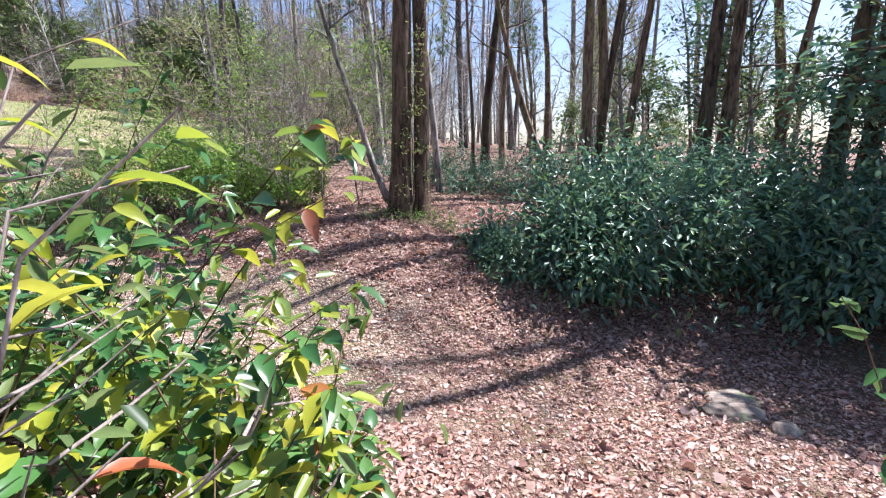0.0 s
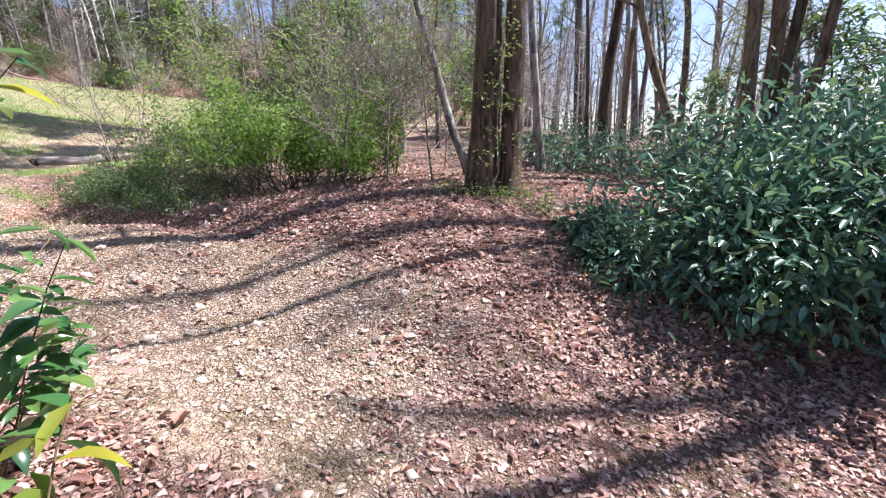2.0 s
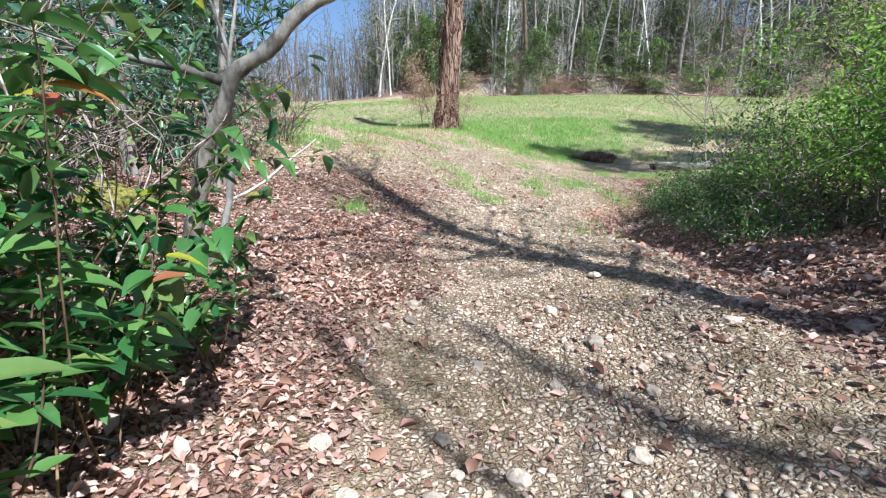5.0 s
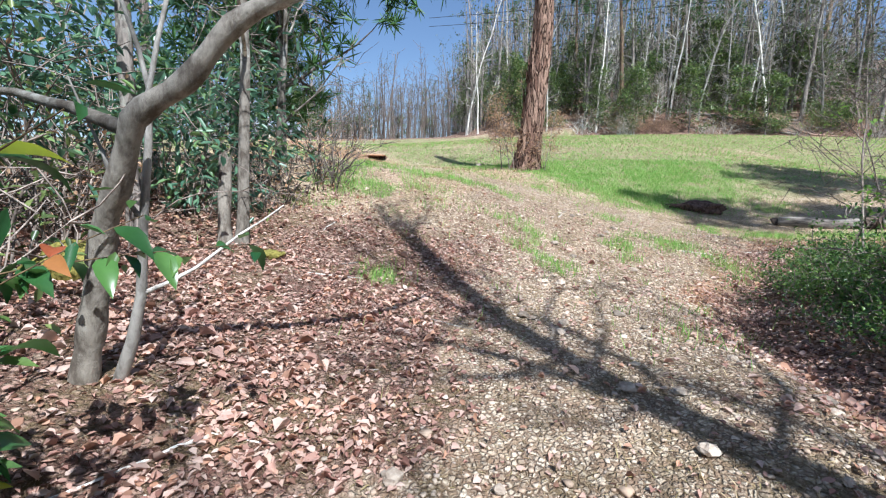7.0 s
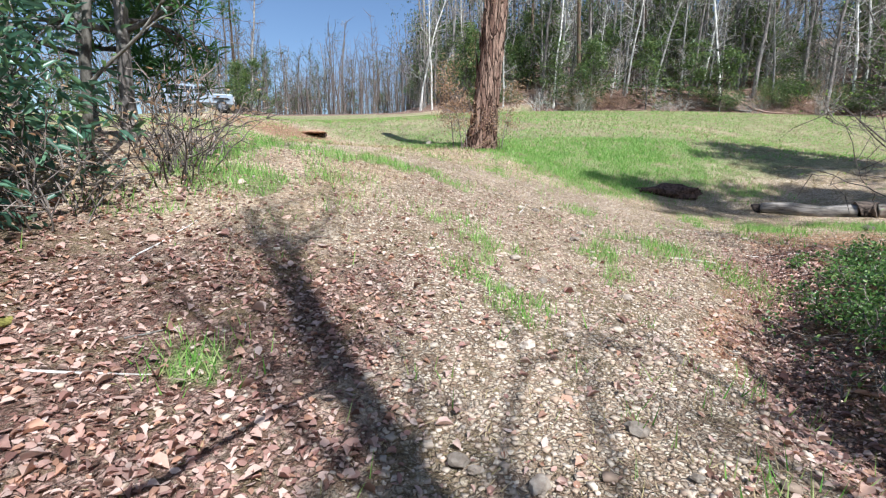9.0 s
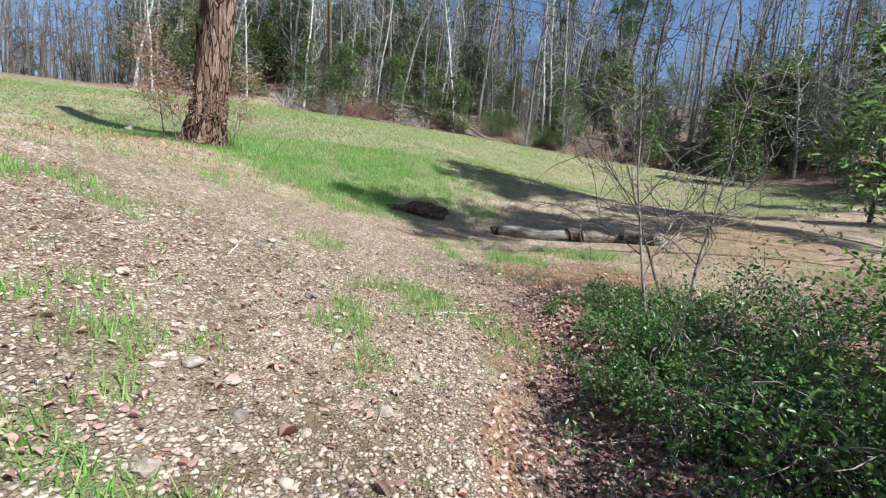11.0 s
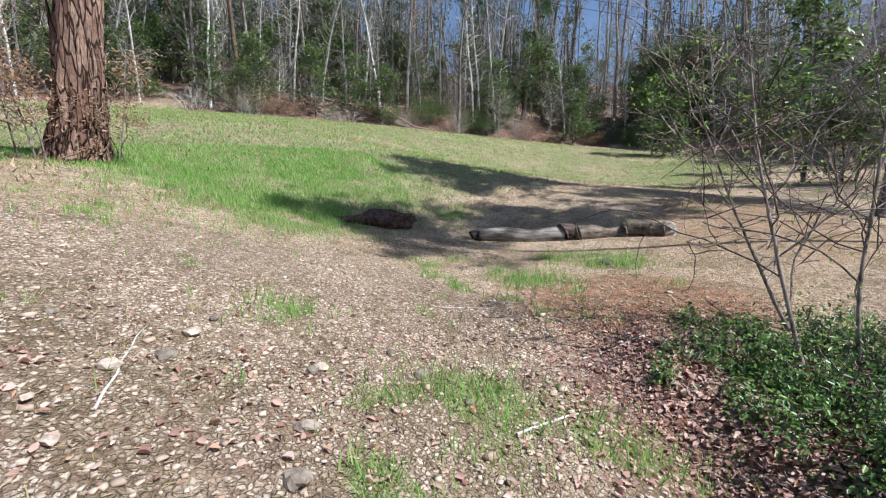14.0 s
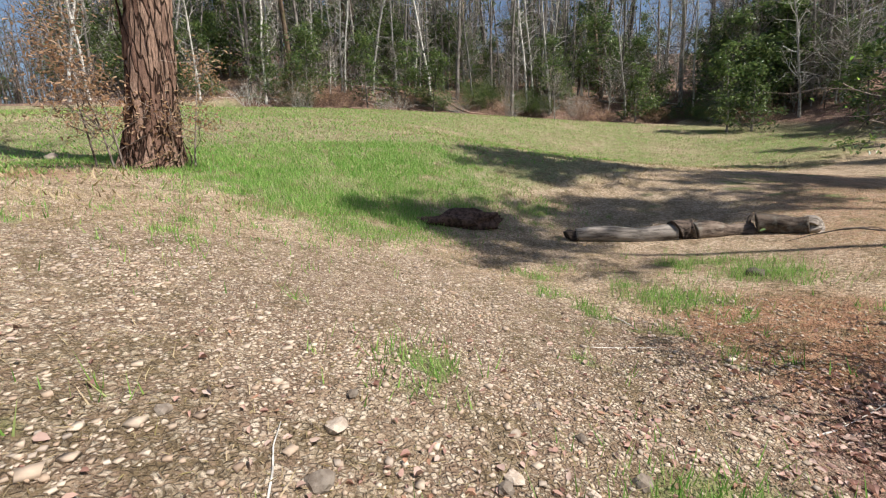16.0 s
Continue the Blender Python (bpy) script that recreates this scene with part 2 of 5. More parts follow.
def step(v, lo, hi):
    t = np.clip((v - lo) / (hi - lo), 0, 1)
    return t * t * (3 - 2 * t)


def inside_woods(x, y):
    """1 in the woods beyond the field and north-east of the track, 0 in the open."""
    yes = np.zeros(np.shape(x), bool)
    loop = WOODS + [(30, 10.5), (60, 200), (-200, 200), (-200, -60)]
    for (a, b), (c, d) in zip(loop, loop[1:] + loop[:1]):
        yes ^= ((b > y) != (d > y)) & (x < (c - a) * (y - b) / (d - b + 1e-9) + a)
    return yes


def west_gap(x, y):
    """1 where the clearing stays open to the west beyond the lone tree, 0 elsewhere."""
    a = np.degrees(np.arctan2(np.asarray(y) - 5.0, np.asarray(x) + 8.0)) % 360
    return step(a, 174.0, 188.0) * (1 - step(a, 203, 207))


def ground_z(x, y):
    x, y = np.asarray(x, float), np.asarray(y, float)
    cx, cy = np.clip(x, -85, 25), np.clip(y, -30, 70)
    z = PLANE[0] + PLANE[1] * cx + PLANE[2] * cy
    for a, b, r, h in RISES:
        z = z + h * np.exp(-((x - a) ** 2 + (y - b) ** 2) / r ** 2)
    deep, _ = line_near(x, y, WOODS[:7])
    z = z + inside_woods(x, y) * step(-x, 3, 18) * (1 - 0.9 * west_gap(x, y)) * (0.26 * np.clip(deep - 1.0, 0, 45) + 1.1 * step(deep, 0.6, 4.5))
    d, s = line_near(x, y, DITCH)
    return z - 0.34 * np.sin(np.pi * s) ** 0.7 * np.exp(-(d / 0.42) ** 2)


def gz(x, y):
    return float(ground_z(np.array([x]), np.array([y]))[0])


def lattice(x, y, seed):
    """Smooth random values, one knot a unit."""
    table = np.random.RandomState(seed).uniform(0, 1, (128, 128))
    i, j = np.floor(x).astype(int), np.floor(y).astype(int)
    u, v = x - i, y - j
    u, v = u * u * (3 - 2 * u), v * v * (3 - 2 * v)
    a, b = table[i % 128, j % 128], table[(i + 1) % 128, j % 128]
    c, d = table[i % 128, (j + 1) % 128], table[(i + 1) % 128, (j + 1) % 128]
    return (a * (1 - u) + b * u) * (1 - v) + (c * (1 - u) + d * u) * v


def waves(x, y, size, seed):
    """Uneven values about 0 to 1, the size of the patches in metres."""
    a, b = x * 0.8 - y * 0.6, x * 0.6 + y * 0.8
    return (lattice(x / size, y / size, seed) + 0.6 * lattice(a / size * 2.1, b / size * 2.1, seed + 50) + 0.35 * lattice(x / size * 4.3, y / size * 4.3, seed + 90)) / 1.95


def zones(x, y):
    """Shares of gravel, leaf litter, green grass and bare clay on the ground."""
    w = 0.6 * waves(x, y, 1.6, 3) + 0.4 * waves(x, y, 0.35, 4)
    d, s = line_near(x, y, TRACK)
    track_y = np.interp(-x, [-c[0] for c in TRACK], [c[1] for c in TRACK])
    gravel = step(1.75 + 1.6 * step(-x, 6.5, 10) - d + 2.4 * (w - 0.5), 0, 1.1) * (1 - step(-x, 14.0, 17.0))
    south = step(track_y - y + 1.8 * (w - 0.5), 0.5, 1.6) * (1 - 0.35 * step(-x, 5, 7)) * (1 - step(-x, 7.0, 9.8))
    north = step(y - track_y + 1.8 * (w - 0.5), 0.7, 1.9) * (1 - step(-x, 6.5, 11.0))
    litter = np.maximum(np.maximum(south, north), inside_woods(x, y))
    litter = np.maximum(litter, step(x + 2 * (w - 0.5), -2.0, 0.8) * 0.7)
    litter = np.maximum(litter, 0.95 * np.exp(-(((x + 9.3) / 1.5) ** 2 + ((y - 9.1) / 1.25) ** 2) ** 2))
    lush = np.exp(-(((x + 19.2) * 0.75 + (y - 8) * 0.35) / 2.6) ** 4) * np.exp(-((y - 9.0) / 4.6) ** 4) * step(0.6 * waves(x, y, 2.2, 30) + 0.4 * waves(x, y, 0.5, 33), 0.3, 0.6)
    field = step(-x + 3 * (w - 0.5), 15.3, 19.0) * (0.25 + 0.5 * waves(x, y, 3.0, 31)) * (1 - inside_woods(x, y))
    dirt = np.exp(-(((x + 12.3) * 0.85 + (y - 18) * 0.3) / 2.6) ** 4) * np.exp(-((y - 18) / 6.5) ** 4)
    dd, ds = line_near(x, y, DITCH)
    clay = np.maximum(np.exp(-((dd - 0.35) / 0.3) ** 2) * step(ds, 0.15, 0.3) * (1 - step(ds, 0.72, 0.9)) * step(w, 0.3, 0.55) * 0.8,
                      np.exp(-((x + 11) / 1.5) ** 2 - ((y - 10.3) / 1.3) ** 2) * 0.95)
    clay = np.maximum(clay, np.exp(-((d - 0.4) / 1.4) ** 2) * step(-x, 17, 21) * 0.7)
    clay = np.maximum(clay, dirt * 0.45)
    road = np.exp(-((d + 1.2 * (w - 0.5)) / 2.3) ** 4) * step(-x, 13, 17)
    green = np.maximum(lush * 1.25, field * (1 - dirt)) * (1 - 0.9 * gravel) * (1 - 0.92 * road)
    green = np.maximum(green, step(0.5 * waves(x, y, 0.3, 40) + 0.5 * waves(x, y, 1.7, 41), 0.58, 0.7) * step(-x, 5, 8) * (1 - litter) * 0.75)
    for a, b, r in ((-10.5, 7.5, 0.45), (-9.75, 8.1, 0.4), (-12.5, 10.4, 0.4), (-12.2, 12.0, 0.5), (-6.8, 3.3, 0.2), (-12.2, 6.9, 0.3), (-9.8, 2.6, 0.8)):
        green = np.maximum(green, np.exp(-((x - a) ** 2 + (y - b) ** 2) / r ** 2) * step(waves(x, y, 0.5, 9), 0.3, 0.55))
    return gravel, np.clip(litter, 0, 1), np.clip(green, 0, 1), np.clip(clay, 0, 1)


def mesh_of(name, v, f, mat=None, smooth=False):
    """A mesh from arrays of points and of faces that all have the same number of corners."""
    v, f = np.asarray(v, np.float32), np.asarray(f, np.int32)
    me = bpy.data.meshes.new(name)
    me.vertices.add(len(v))
    me.vertices.foreach_set("co", v.ravel())
    me.loops.add(f.size)
    me.loops.foreach_set("vertex_index", f.ravel())
    me.polygons.add(len(f))
    me.polygons.foreach_set("loop_start", np.arange(len(f), dtype=np.int32) * f.shape[1])
    if smooth:
        me.polygons.foreach_set("use_smooth", np.ones(len(f), bool))
    me.update(calc_edges=True)
    me.validate()
    if mat:
        me.materials.append(mat)
    return me


def spaced(stops):
    """Coordinates with their own spacing from stop to stop."""
    out = []
    for (a, sa), (b, sb) in zip(stops, stops[1:]):
        n = max(1, int(abs(b - a) / ((sa + sb) / 2)))
        u = np.linspace(0, 1, n, endpoint=False)
        out += list(a + (b - a) * u)
    return np.array(out + [stops[-1][0]])


def build_ground():
    xs = spaced([(-900, 120), (-100, 6), (-50, 1.4), (-26, 0.5), (-15, 0.16), (4, 0.14), (9, 0.4), (25, 2), (100, 12), (900, 120)])
    ys = spaced([(-900, 120), (-60, 8), (-12, 1), (-1, 0.3), (1.5, 0.13), (12, 0.14), (20, 0.4), (45, 1.2), (90, 5), (900, 120)])
    x, y = np.meshgrid(xs, ys)
    z = ground_z(x, y)
    g, l, gr, c = zones(x, y)
    near = np.exp(-((x + 5) / 16) ** 4 - ((y - 6) / 9) ** 4)
    z = z + near * (0.045 * (waves(x, y, 0.9, 5) - 0.5) + 0.03 * (waves(x, y, 0.35, 6) - 0.5) + 0.02 * l * waves(x, y, 0.25, 8))
    v = np.stack([x, y, z], -1).reshape(-1, 3)
    i = np.arange(len(ys) * len(xs)).reshape(len(ys), len(xs))
    f = np.stack([i[:-1, :-1], i[:-1, 1:], i[1:, 1:], i[1:, :-1]], -1).reshape(-1, 4)
    me = mesh_of("ground", v, f, None, True)
    at = me.attributes.new("zones", "FLOAT_COLOR", "POINT")
    at.data.foreach_set("color", np.stack([g, l, gr, c], -1).astype(np.float32).ravel())
    m, nt, p = material("ground_cover", 0.95, 0, 0.15)
    an = nt.nodes.new("ShaderNodeAttribute")
    an.attribute_name = "zones"
    sep = nt.nodes.new("ShaderNodeSeparateColor")
    nt.links.new(an.outputs["Color"], sep.inputs[0])
    fine, mid, big = noisy(nt, 46, 8, rough=0.8), noisy(nt, 7, 6), noisy(nt, 0.9, 5)

    bits = noisy(nt, 19, 4, rough=0.7)
    grit = noisy(nt, 130, 3, rough=0.7)

    def share(value):
        return ramp(nt, calc(nt, "ADD", calc(nt, "MULTIPLY", value, 0.75), calc(nt, "MULTIPLY", mid, 0.5)), 0.42, 0.72)
    pick, edge = cells(nt, 32, (1, 1, 1), 0.04)
    chip, chip_edge = cells(nt, 20, (1, 1, 1), 0.07)
    gaps, chip_gaps = ramp(nt, edge, 0.0, 0.26), ramp(nt, chip_edge, 0.0, 0.2)
    dry = mixed(nt, ramp(nt, fine, 0.39, 0.58), (0.32, 0.21, 0.125), (0.82, 0.64, 0.44))
    dry = mixed(nt, calc(nt, "MULTIPLY", ramp(nt, pick, 0.5, 0.8), 0.7), dry, (0.84, 0.71, 0.53))
    dry = mixed(nt, calc(nt, "MULTIPLY", ramp(nt, calc(nt, "SUBTRACT", 1.0, pick), 0.6, 0.85), 0.55), dry, (0.26, 0.175, 0.105))
    dry = mixed(nt, ramp(nt, big, 0.4, 0.65), mixed(nt, 0.35, dry, (0.42, 0.27, 0.17)), dry)
    leafy = mixed(nt, ramp(nt, chip, 0.1, 0.9), (0.26, 0.13, 0.1), (0.66, 0.45, 0.36))
    leafy = mixed(nt, chip_gaps, (0.13, 0.075, 0.055), mixed(nt, ramp(nt, fine, 0.3, 0.7), mixed(nt, 0.5, leafy, (0.2, 0.11, 0.08)), leafy))
    stony = mixed(nt, ramp(nt, pick, 0.05, 0.95), (0.36, 0.25, 0.17), (0.88, 0.75, 0.58))
    stony = mixed(nt, gaps, (0.26, 0.175, 0.115), stony)
    stony = mixed(nt, ramp(nt, fine, 0.34, 0.5), mixed(nt, 0.4, stony, (0.28, 0.19, 0.125)), stony)
    stony = mixed(nt, ramp(nt, calc(nt, "ADD", calc(nt, "MULTIPLY", mid, 0.6), calc(nt, "MULTIPLY", big, 0.4)), 0.46, 0.6), stony, mixed(nt, 0.45, dry, stony))
    grassy = mixed(nt, ramp(nt, fine, 0.3, 0.7), (0.1, 0.15, 0.045), (0.44, 0.48, 0.2))
    grassy = mixed(nt, calc(nt, "MULTIPLY", ramp(nt, big, 0.42, 0.7), 0.75), grassy, mixed(nt, fine, (0.16, 0.15, 0.06), (0.58, 0.52, 0.28)))
    earth = mixed(nt, ramp(nt, mid, 0.3, 0.7), (0.3, 0.14, 0.075), (0.56, 0.33, 0.2))
    col = mixed(nt, share(sep.outputs[0]), dry, stony)
    col = mixed(nt, share(an.outputs["Alpha"]), col, earth)
    col = mixed(nt, share(sep.outputs[1]), col, leafy)
    col = mixed(nt, share(sep.outputs[2]), col, grassy)
    scruff = calc(nt, "MULTIPLY", ramp(nt, noisy(nt, 1.9, 5, rough=0.65), 0.47, 0.6), ramp(nt, bits, 0.36, 0.54))
    col = mixed(nt, calc(nt, "MULTIPLY", scruff, 0.7), col, (0.21, 0.16, 0.08))
    tuft = noisy(nt, 9, 5, rough=0.75)
    col = mixed(nt, calc(nt, "MULTIPLY", ramp(nt, tuft, 0.54, 0.66), 0.42), col, (0.17, 0.125, 0.065))
    col = mixed(nt, calc(nt, "MULTIPLY", ramp(nt, calc(nt, "SUBTRACT", 1.0, tuft), 0.54, 0.66), 0.3), col, (0.8, 0.68, 0.5))
    col = mixed(nt, calc(nt, "MULTIPLY", ramp(nt, bits, 0.54, 0.62), 0.62), col, (0.11, 0.075, 0.05))
    col = mixed(nt, calc(nt, "MULTIPLY", ramp(nt, grit, 0.56, 0.68), 0.45), col, (0.7, 0.6, 0.45))
    nt.links.new(col, p.inputs["Base Color"])
    relief(nt, p, calc(nt, "ADD", calc(nt, "MULTIPLY", gaps, 0.3), calc(nt, "ADD", calc(nt, "MULTIPLY", fine, 0.35), calc(nt, "MULTIPLY", bits, 0.3))), 1.0, 0.06)
    me.materials.append(m)
    tagged(new("ground", me), "uneven woodland clearing with leaf litter, gravel track and grass", "ground", "", "structure")


build_ground()


# ---- shapes ----
def unit(v):
    v = np.asarray(v, float)
    return v / np.maximum(1e-9, np.linalg.norm(v, axis=-1, keepdims=True))


def tube(pts, radii, sides=8, cap=True):
    """Points and four-cornered faces of a round limb along pts."""
    pts, radii = np.asarray(pts, float), np.asarray(radii, float)
    t = unit(np.gradient(pts, axis=0))
    ref = np.where(np.abs(t[:, 2:3]) < 0.85, np.array([[0, 0, 1.0]]), np.array([[1.0, 0, 0]]))
    ref = ref[:1].repeat(len(t), 0) if np.abs(t @ ref[0]).max() < 0.97 else ref
    a = unit(np.cross(t, ref))
    b = np.cross(t, a)
    th = np.linspace(0, 2 * np.pi, sides, endpoint=False)
    v = pts[:, None] + radii[:, None, None] * (np.cos(th)[None, :, None] * a[:, None] + np.sin(th)[None, :, None] * b[:, None])
    i = np.arange(len(pts) * sides).reshape(len(pts), sides)
    j = np.roll(i, -1, 1)
    f = np.stack([i[:-1], j[:-1], j[1:], i[1:]], -1).reshape(-1, 4)
    return v.reshape(-1, 3), f


def joined(pieces):
    v, f, n = [], [], 0
    for a, b in pieces:
        v.append(a)
        f.append(b + n)
        n += len(a)
    return np.concatenate(v), np.concatenate(f)


def path_of(rng, start, way, length, n=6, wander=0.12, rise=0.0):
    p, w = [np.array(start, float)], unit(way)
    for _ in range(n):
        w = unit(w + rng.normal(0, wander, 3) + np.array([0, 0, rise]))
        p.append(p[-1] + w * length / n)
    return np.array(p)


def leaf_cloud(at, way, up, length, width, fold=0.25):
    """Many folded pointed leaves: six points and two faces each."""
    at, way, up = np.asarray(at, float), unit(way), np.asarray(up, float)
    side = unit(np.cross(way, up))
    nrm = np.cross(side, way)
    length, width = np.broadcast_to(length, len(at))[:, None], np.broadcast_to(width, len(at))[:, None]
    curl = nrm * width * fold
    m1, m2 = at + way * length * 0.28, at + way * length * 0.66 - nrm * length * 0.04
    v = np.stack([at, m1 + side * width * 0.46 + curl, m2 + side * width * 0.4 + curl, at + way * length - nrm * length * 0.12, m2 - side * width * 0.4 + curl, m1 - side * width * 0.46 + curl], 1)
    i = np.arange(len(at))[:, None] * 6
    f = np.concatenate([i + np.array([[0, 1, 2, 3]]), i + np.array([[0, 3, 4, 5]])], 1).reshape(-1, 4)
    return v.reshape(-1, 3), f


def empty(name, x, y, z=None, rz=0.0):
    ob = new(name)
    ob.empty_display_size = 0.1
    ob.matrix_world = pose(x, y, gz(x, y) if z is None else z, 0, 0, rz)
    return ob


def child(name, me, parent, label="", kind=""):
    ob = new(name, me)
    ob.parent = parent
    if kind:
        ob["kind"] = kind
    if label:
        ob["label"] = label
    return ob


def part(name, bm, mat, parent, label="", smooth=False):
    me = bpy.data.meshes.new(name)
    bm.to_mesh(me)
    bm.free()
    if smooth:
        for p in me.polygons:
            p.use_smooth = True
    me.materials.append(mat)
    return child(name, me, parent, label)


# ---- trees ----
def trunk_mesh(rng, path, radius, sides, mat, rough=0.05, flare=0.32, taper=0.75):
    """A tapered, uneven trunk with a flared foot, as a mesh."""
    path = np.asarray(path, float)
    n = len(path)
    s = np.linspace(0, 1, n)
    h = np.linalg.norm(path - path[0], axis=1)
    rad = radius * (1 - taper * s) * (1 + flare * np.exp(-h / (radius * 2.2)))
    v, f = tube(path, rad, sides)
    th = np.tile(np.linspace(0, 2 * np.pi, sides, endpoint=False), n)
    hh = np.repeat(h, sides)
    ph = rng.uniform(0, 6.28, 6)
    w = np.sin(3 * th + ph[0] + hh * 0.4) + 0.7 * np.sin(5 * th + ph[1] - hh * 0.7) + 0.5 * np.sin(9 * th + ph[2] + hh * 2.1)
    centre = np.repeat(path, sides, 0)
    foot = 1 + 0.16 * np.exp(-hh / (radius * 2)) * np.sin(5 * th + ph[3])
    v = centre + (v - centre) * ((1 + rough * w) * foot)[:, None]
    return mesh_of("trunk", v, f, mat, True)


def limbs_of(rng, path, radius, count, lo, reach, rise, taper=0.75, sides=5):
    """Limbs along a trunk with side shoots; gives the pieces and the shoots' ends."""
    pieces, ends = [], []
    n = len(path)
    for k in range(count):
        s = lo + (1 - lo) * (k + rng.uniform(0, 1)) / count
        q = s * (n - 1)
        i = min(n - 2, int(q))
        at = path[i] + (path[i + 1] - path[i]) * (q - i)
        a = rng.uniform(0, 6.28)
        ln = reach * (1.15 - 0.75 * s) * rng.uniform(0.5, 1.1)
        p = path_of(rng, at, (math.cos(a), math.sin(a), rise + rng.uniform(-0.2, 0.5)), ln, 6, 0.16, 0.06)
        r0 = min(radius * (1 - taper * s) * 0.5, 0.012 + ln * 0.016)
        pieces.append(tube(p, np.linspace(r0, 0.006, 7), sides))
        for _ in range(4):
            j = rng.randint(2, 7)
            w = unit(p[j] - p[j - 1]) + rng.normal(0, 0.6, 3)
            p2 = path_of(rng, p[j], w, ln * rng.uniform(0.25, 0.5), 4, 0.2, 0.05)
            pieces.append(tube(p2, np.linspace(r0 * 0.4, 0.004, 5), 4))
            ends += [p2[2], p2[4], p2[3]]
        ends.append(p[-1])
    return pieces, np.array(ends)


def twigs_of(rng, ends, count, length, r=0.004):
    pieces = []
    for _ in range(count):
        p = ends[rng.randint(len(ends))]
        pieces.append(tube(path_of(rng, p, rng.normal(0, 1, 3) + [0, 0, 0.5], length * rng.uniform(0.4, 1), 3, 0.3), [r, r * 0.8, r * 0.6, r * 0.3], 3))
    return pieces


def needles_at(rng, ends, clumps, spread, size, each=18):
    c = ends[rng.randint(len(ends), size=clumps)] + rng.normal(0, spread, (clumps, 3))
    at = np.repeat(c, each, 0)
    way = unit(rng.normal(0, 1, (len(at), 3)) + [0, 0, 0.25])
    return leaf_cloud(at, way, rng.normal(0, 1, (len(at), 3)), size * rng.uniform(0.6, 1.25, len(at)), size * 0.09, 0.1)


def leaves_at(rng, ends, count, spread, size, droop=-0.2):
    at = ends[rng.randint(len(ends), size=count)] + rng.normal(0, 1, (count, 3)) * np.array([spread, spread, spread * 0.7])
    way = unit(rng.normal(0, 1, (count, 3)) * [1, 1, 0.5] + [0, 0, droop])
    up = rng.normal(0, 0.5, (count, 3)) + [0, 0, 1]
    return leaf_cloud(at, way, up, size * rng.uniform(0.6, 1.2, count), size * 0.42 * rng.uniform(0.8, 1.2, count))


def tree(name, label, x, y, height, radius, seed, mat, kind="bare", lean=(0, 0), rz=0.0, limbs=22, lo=0.4, reach=3.0, leaf=None, crown=0, leaf_size=0.09, sides=9, rise=0.5, sink=0.12, twigs=160, own_limbs=True, wander=0.035):
    """A tree: trunk, branches and a crown of twigs, leaves or needles."""
    rng = np.random.RandomState(seed)
    root = empty(name, x, y, gz(x, y) - sink, rz)
    n = 16
    p = path_of(rng, (0, 0, 0), (lean[0], lean[1], 1), height, n, wander, 0.03)
    child("trunk", trunk_mesh(rng, p, radius, sides, mat), root)
    pieces, ends = limbs_of(rng, p, radius, limbs, lo, reach, rise)
    if own_limbs:
        for k in range(limbs):
            child("limb", mesh_of("limb", *joined(pieces[5 * k:5 * k + 5]), mat, True), root)
    else:
        child("branchwork", mesh_of("branchwork", *joined(pieces), mat, True), root, "", "stuff")
    if kind == "bare":
        v, f = joined(twigs_of(rng, ends, twigs, 0.9, 0.006))
        child("twigwork", mesh_of("twigwork", v, f, TWIG), root, "", "stuff")
    elif kind == "pine":
        v, f = needles_at(rng, ends, crown or 220, 0.22, 0.28)
        child("crown", mesh_of("crown", v, f, leaf or NEEDLE), root, "", "stuff")
    if kind == "leafy" or (kind == "bare" and leaf):
        v, f = leaves_at(rng, ends, crown or 1600, 0.22, leaf_size)
        child("crown", mesh_of("crown", v, f, leaf or LEAF_UNDER), root, "", "stuff")
    return tagged(root, label, "tree")


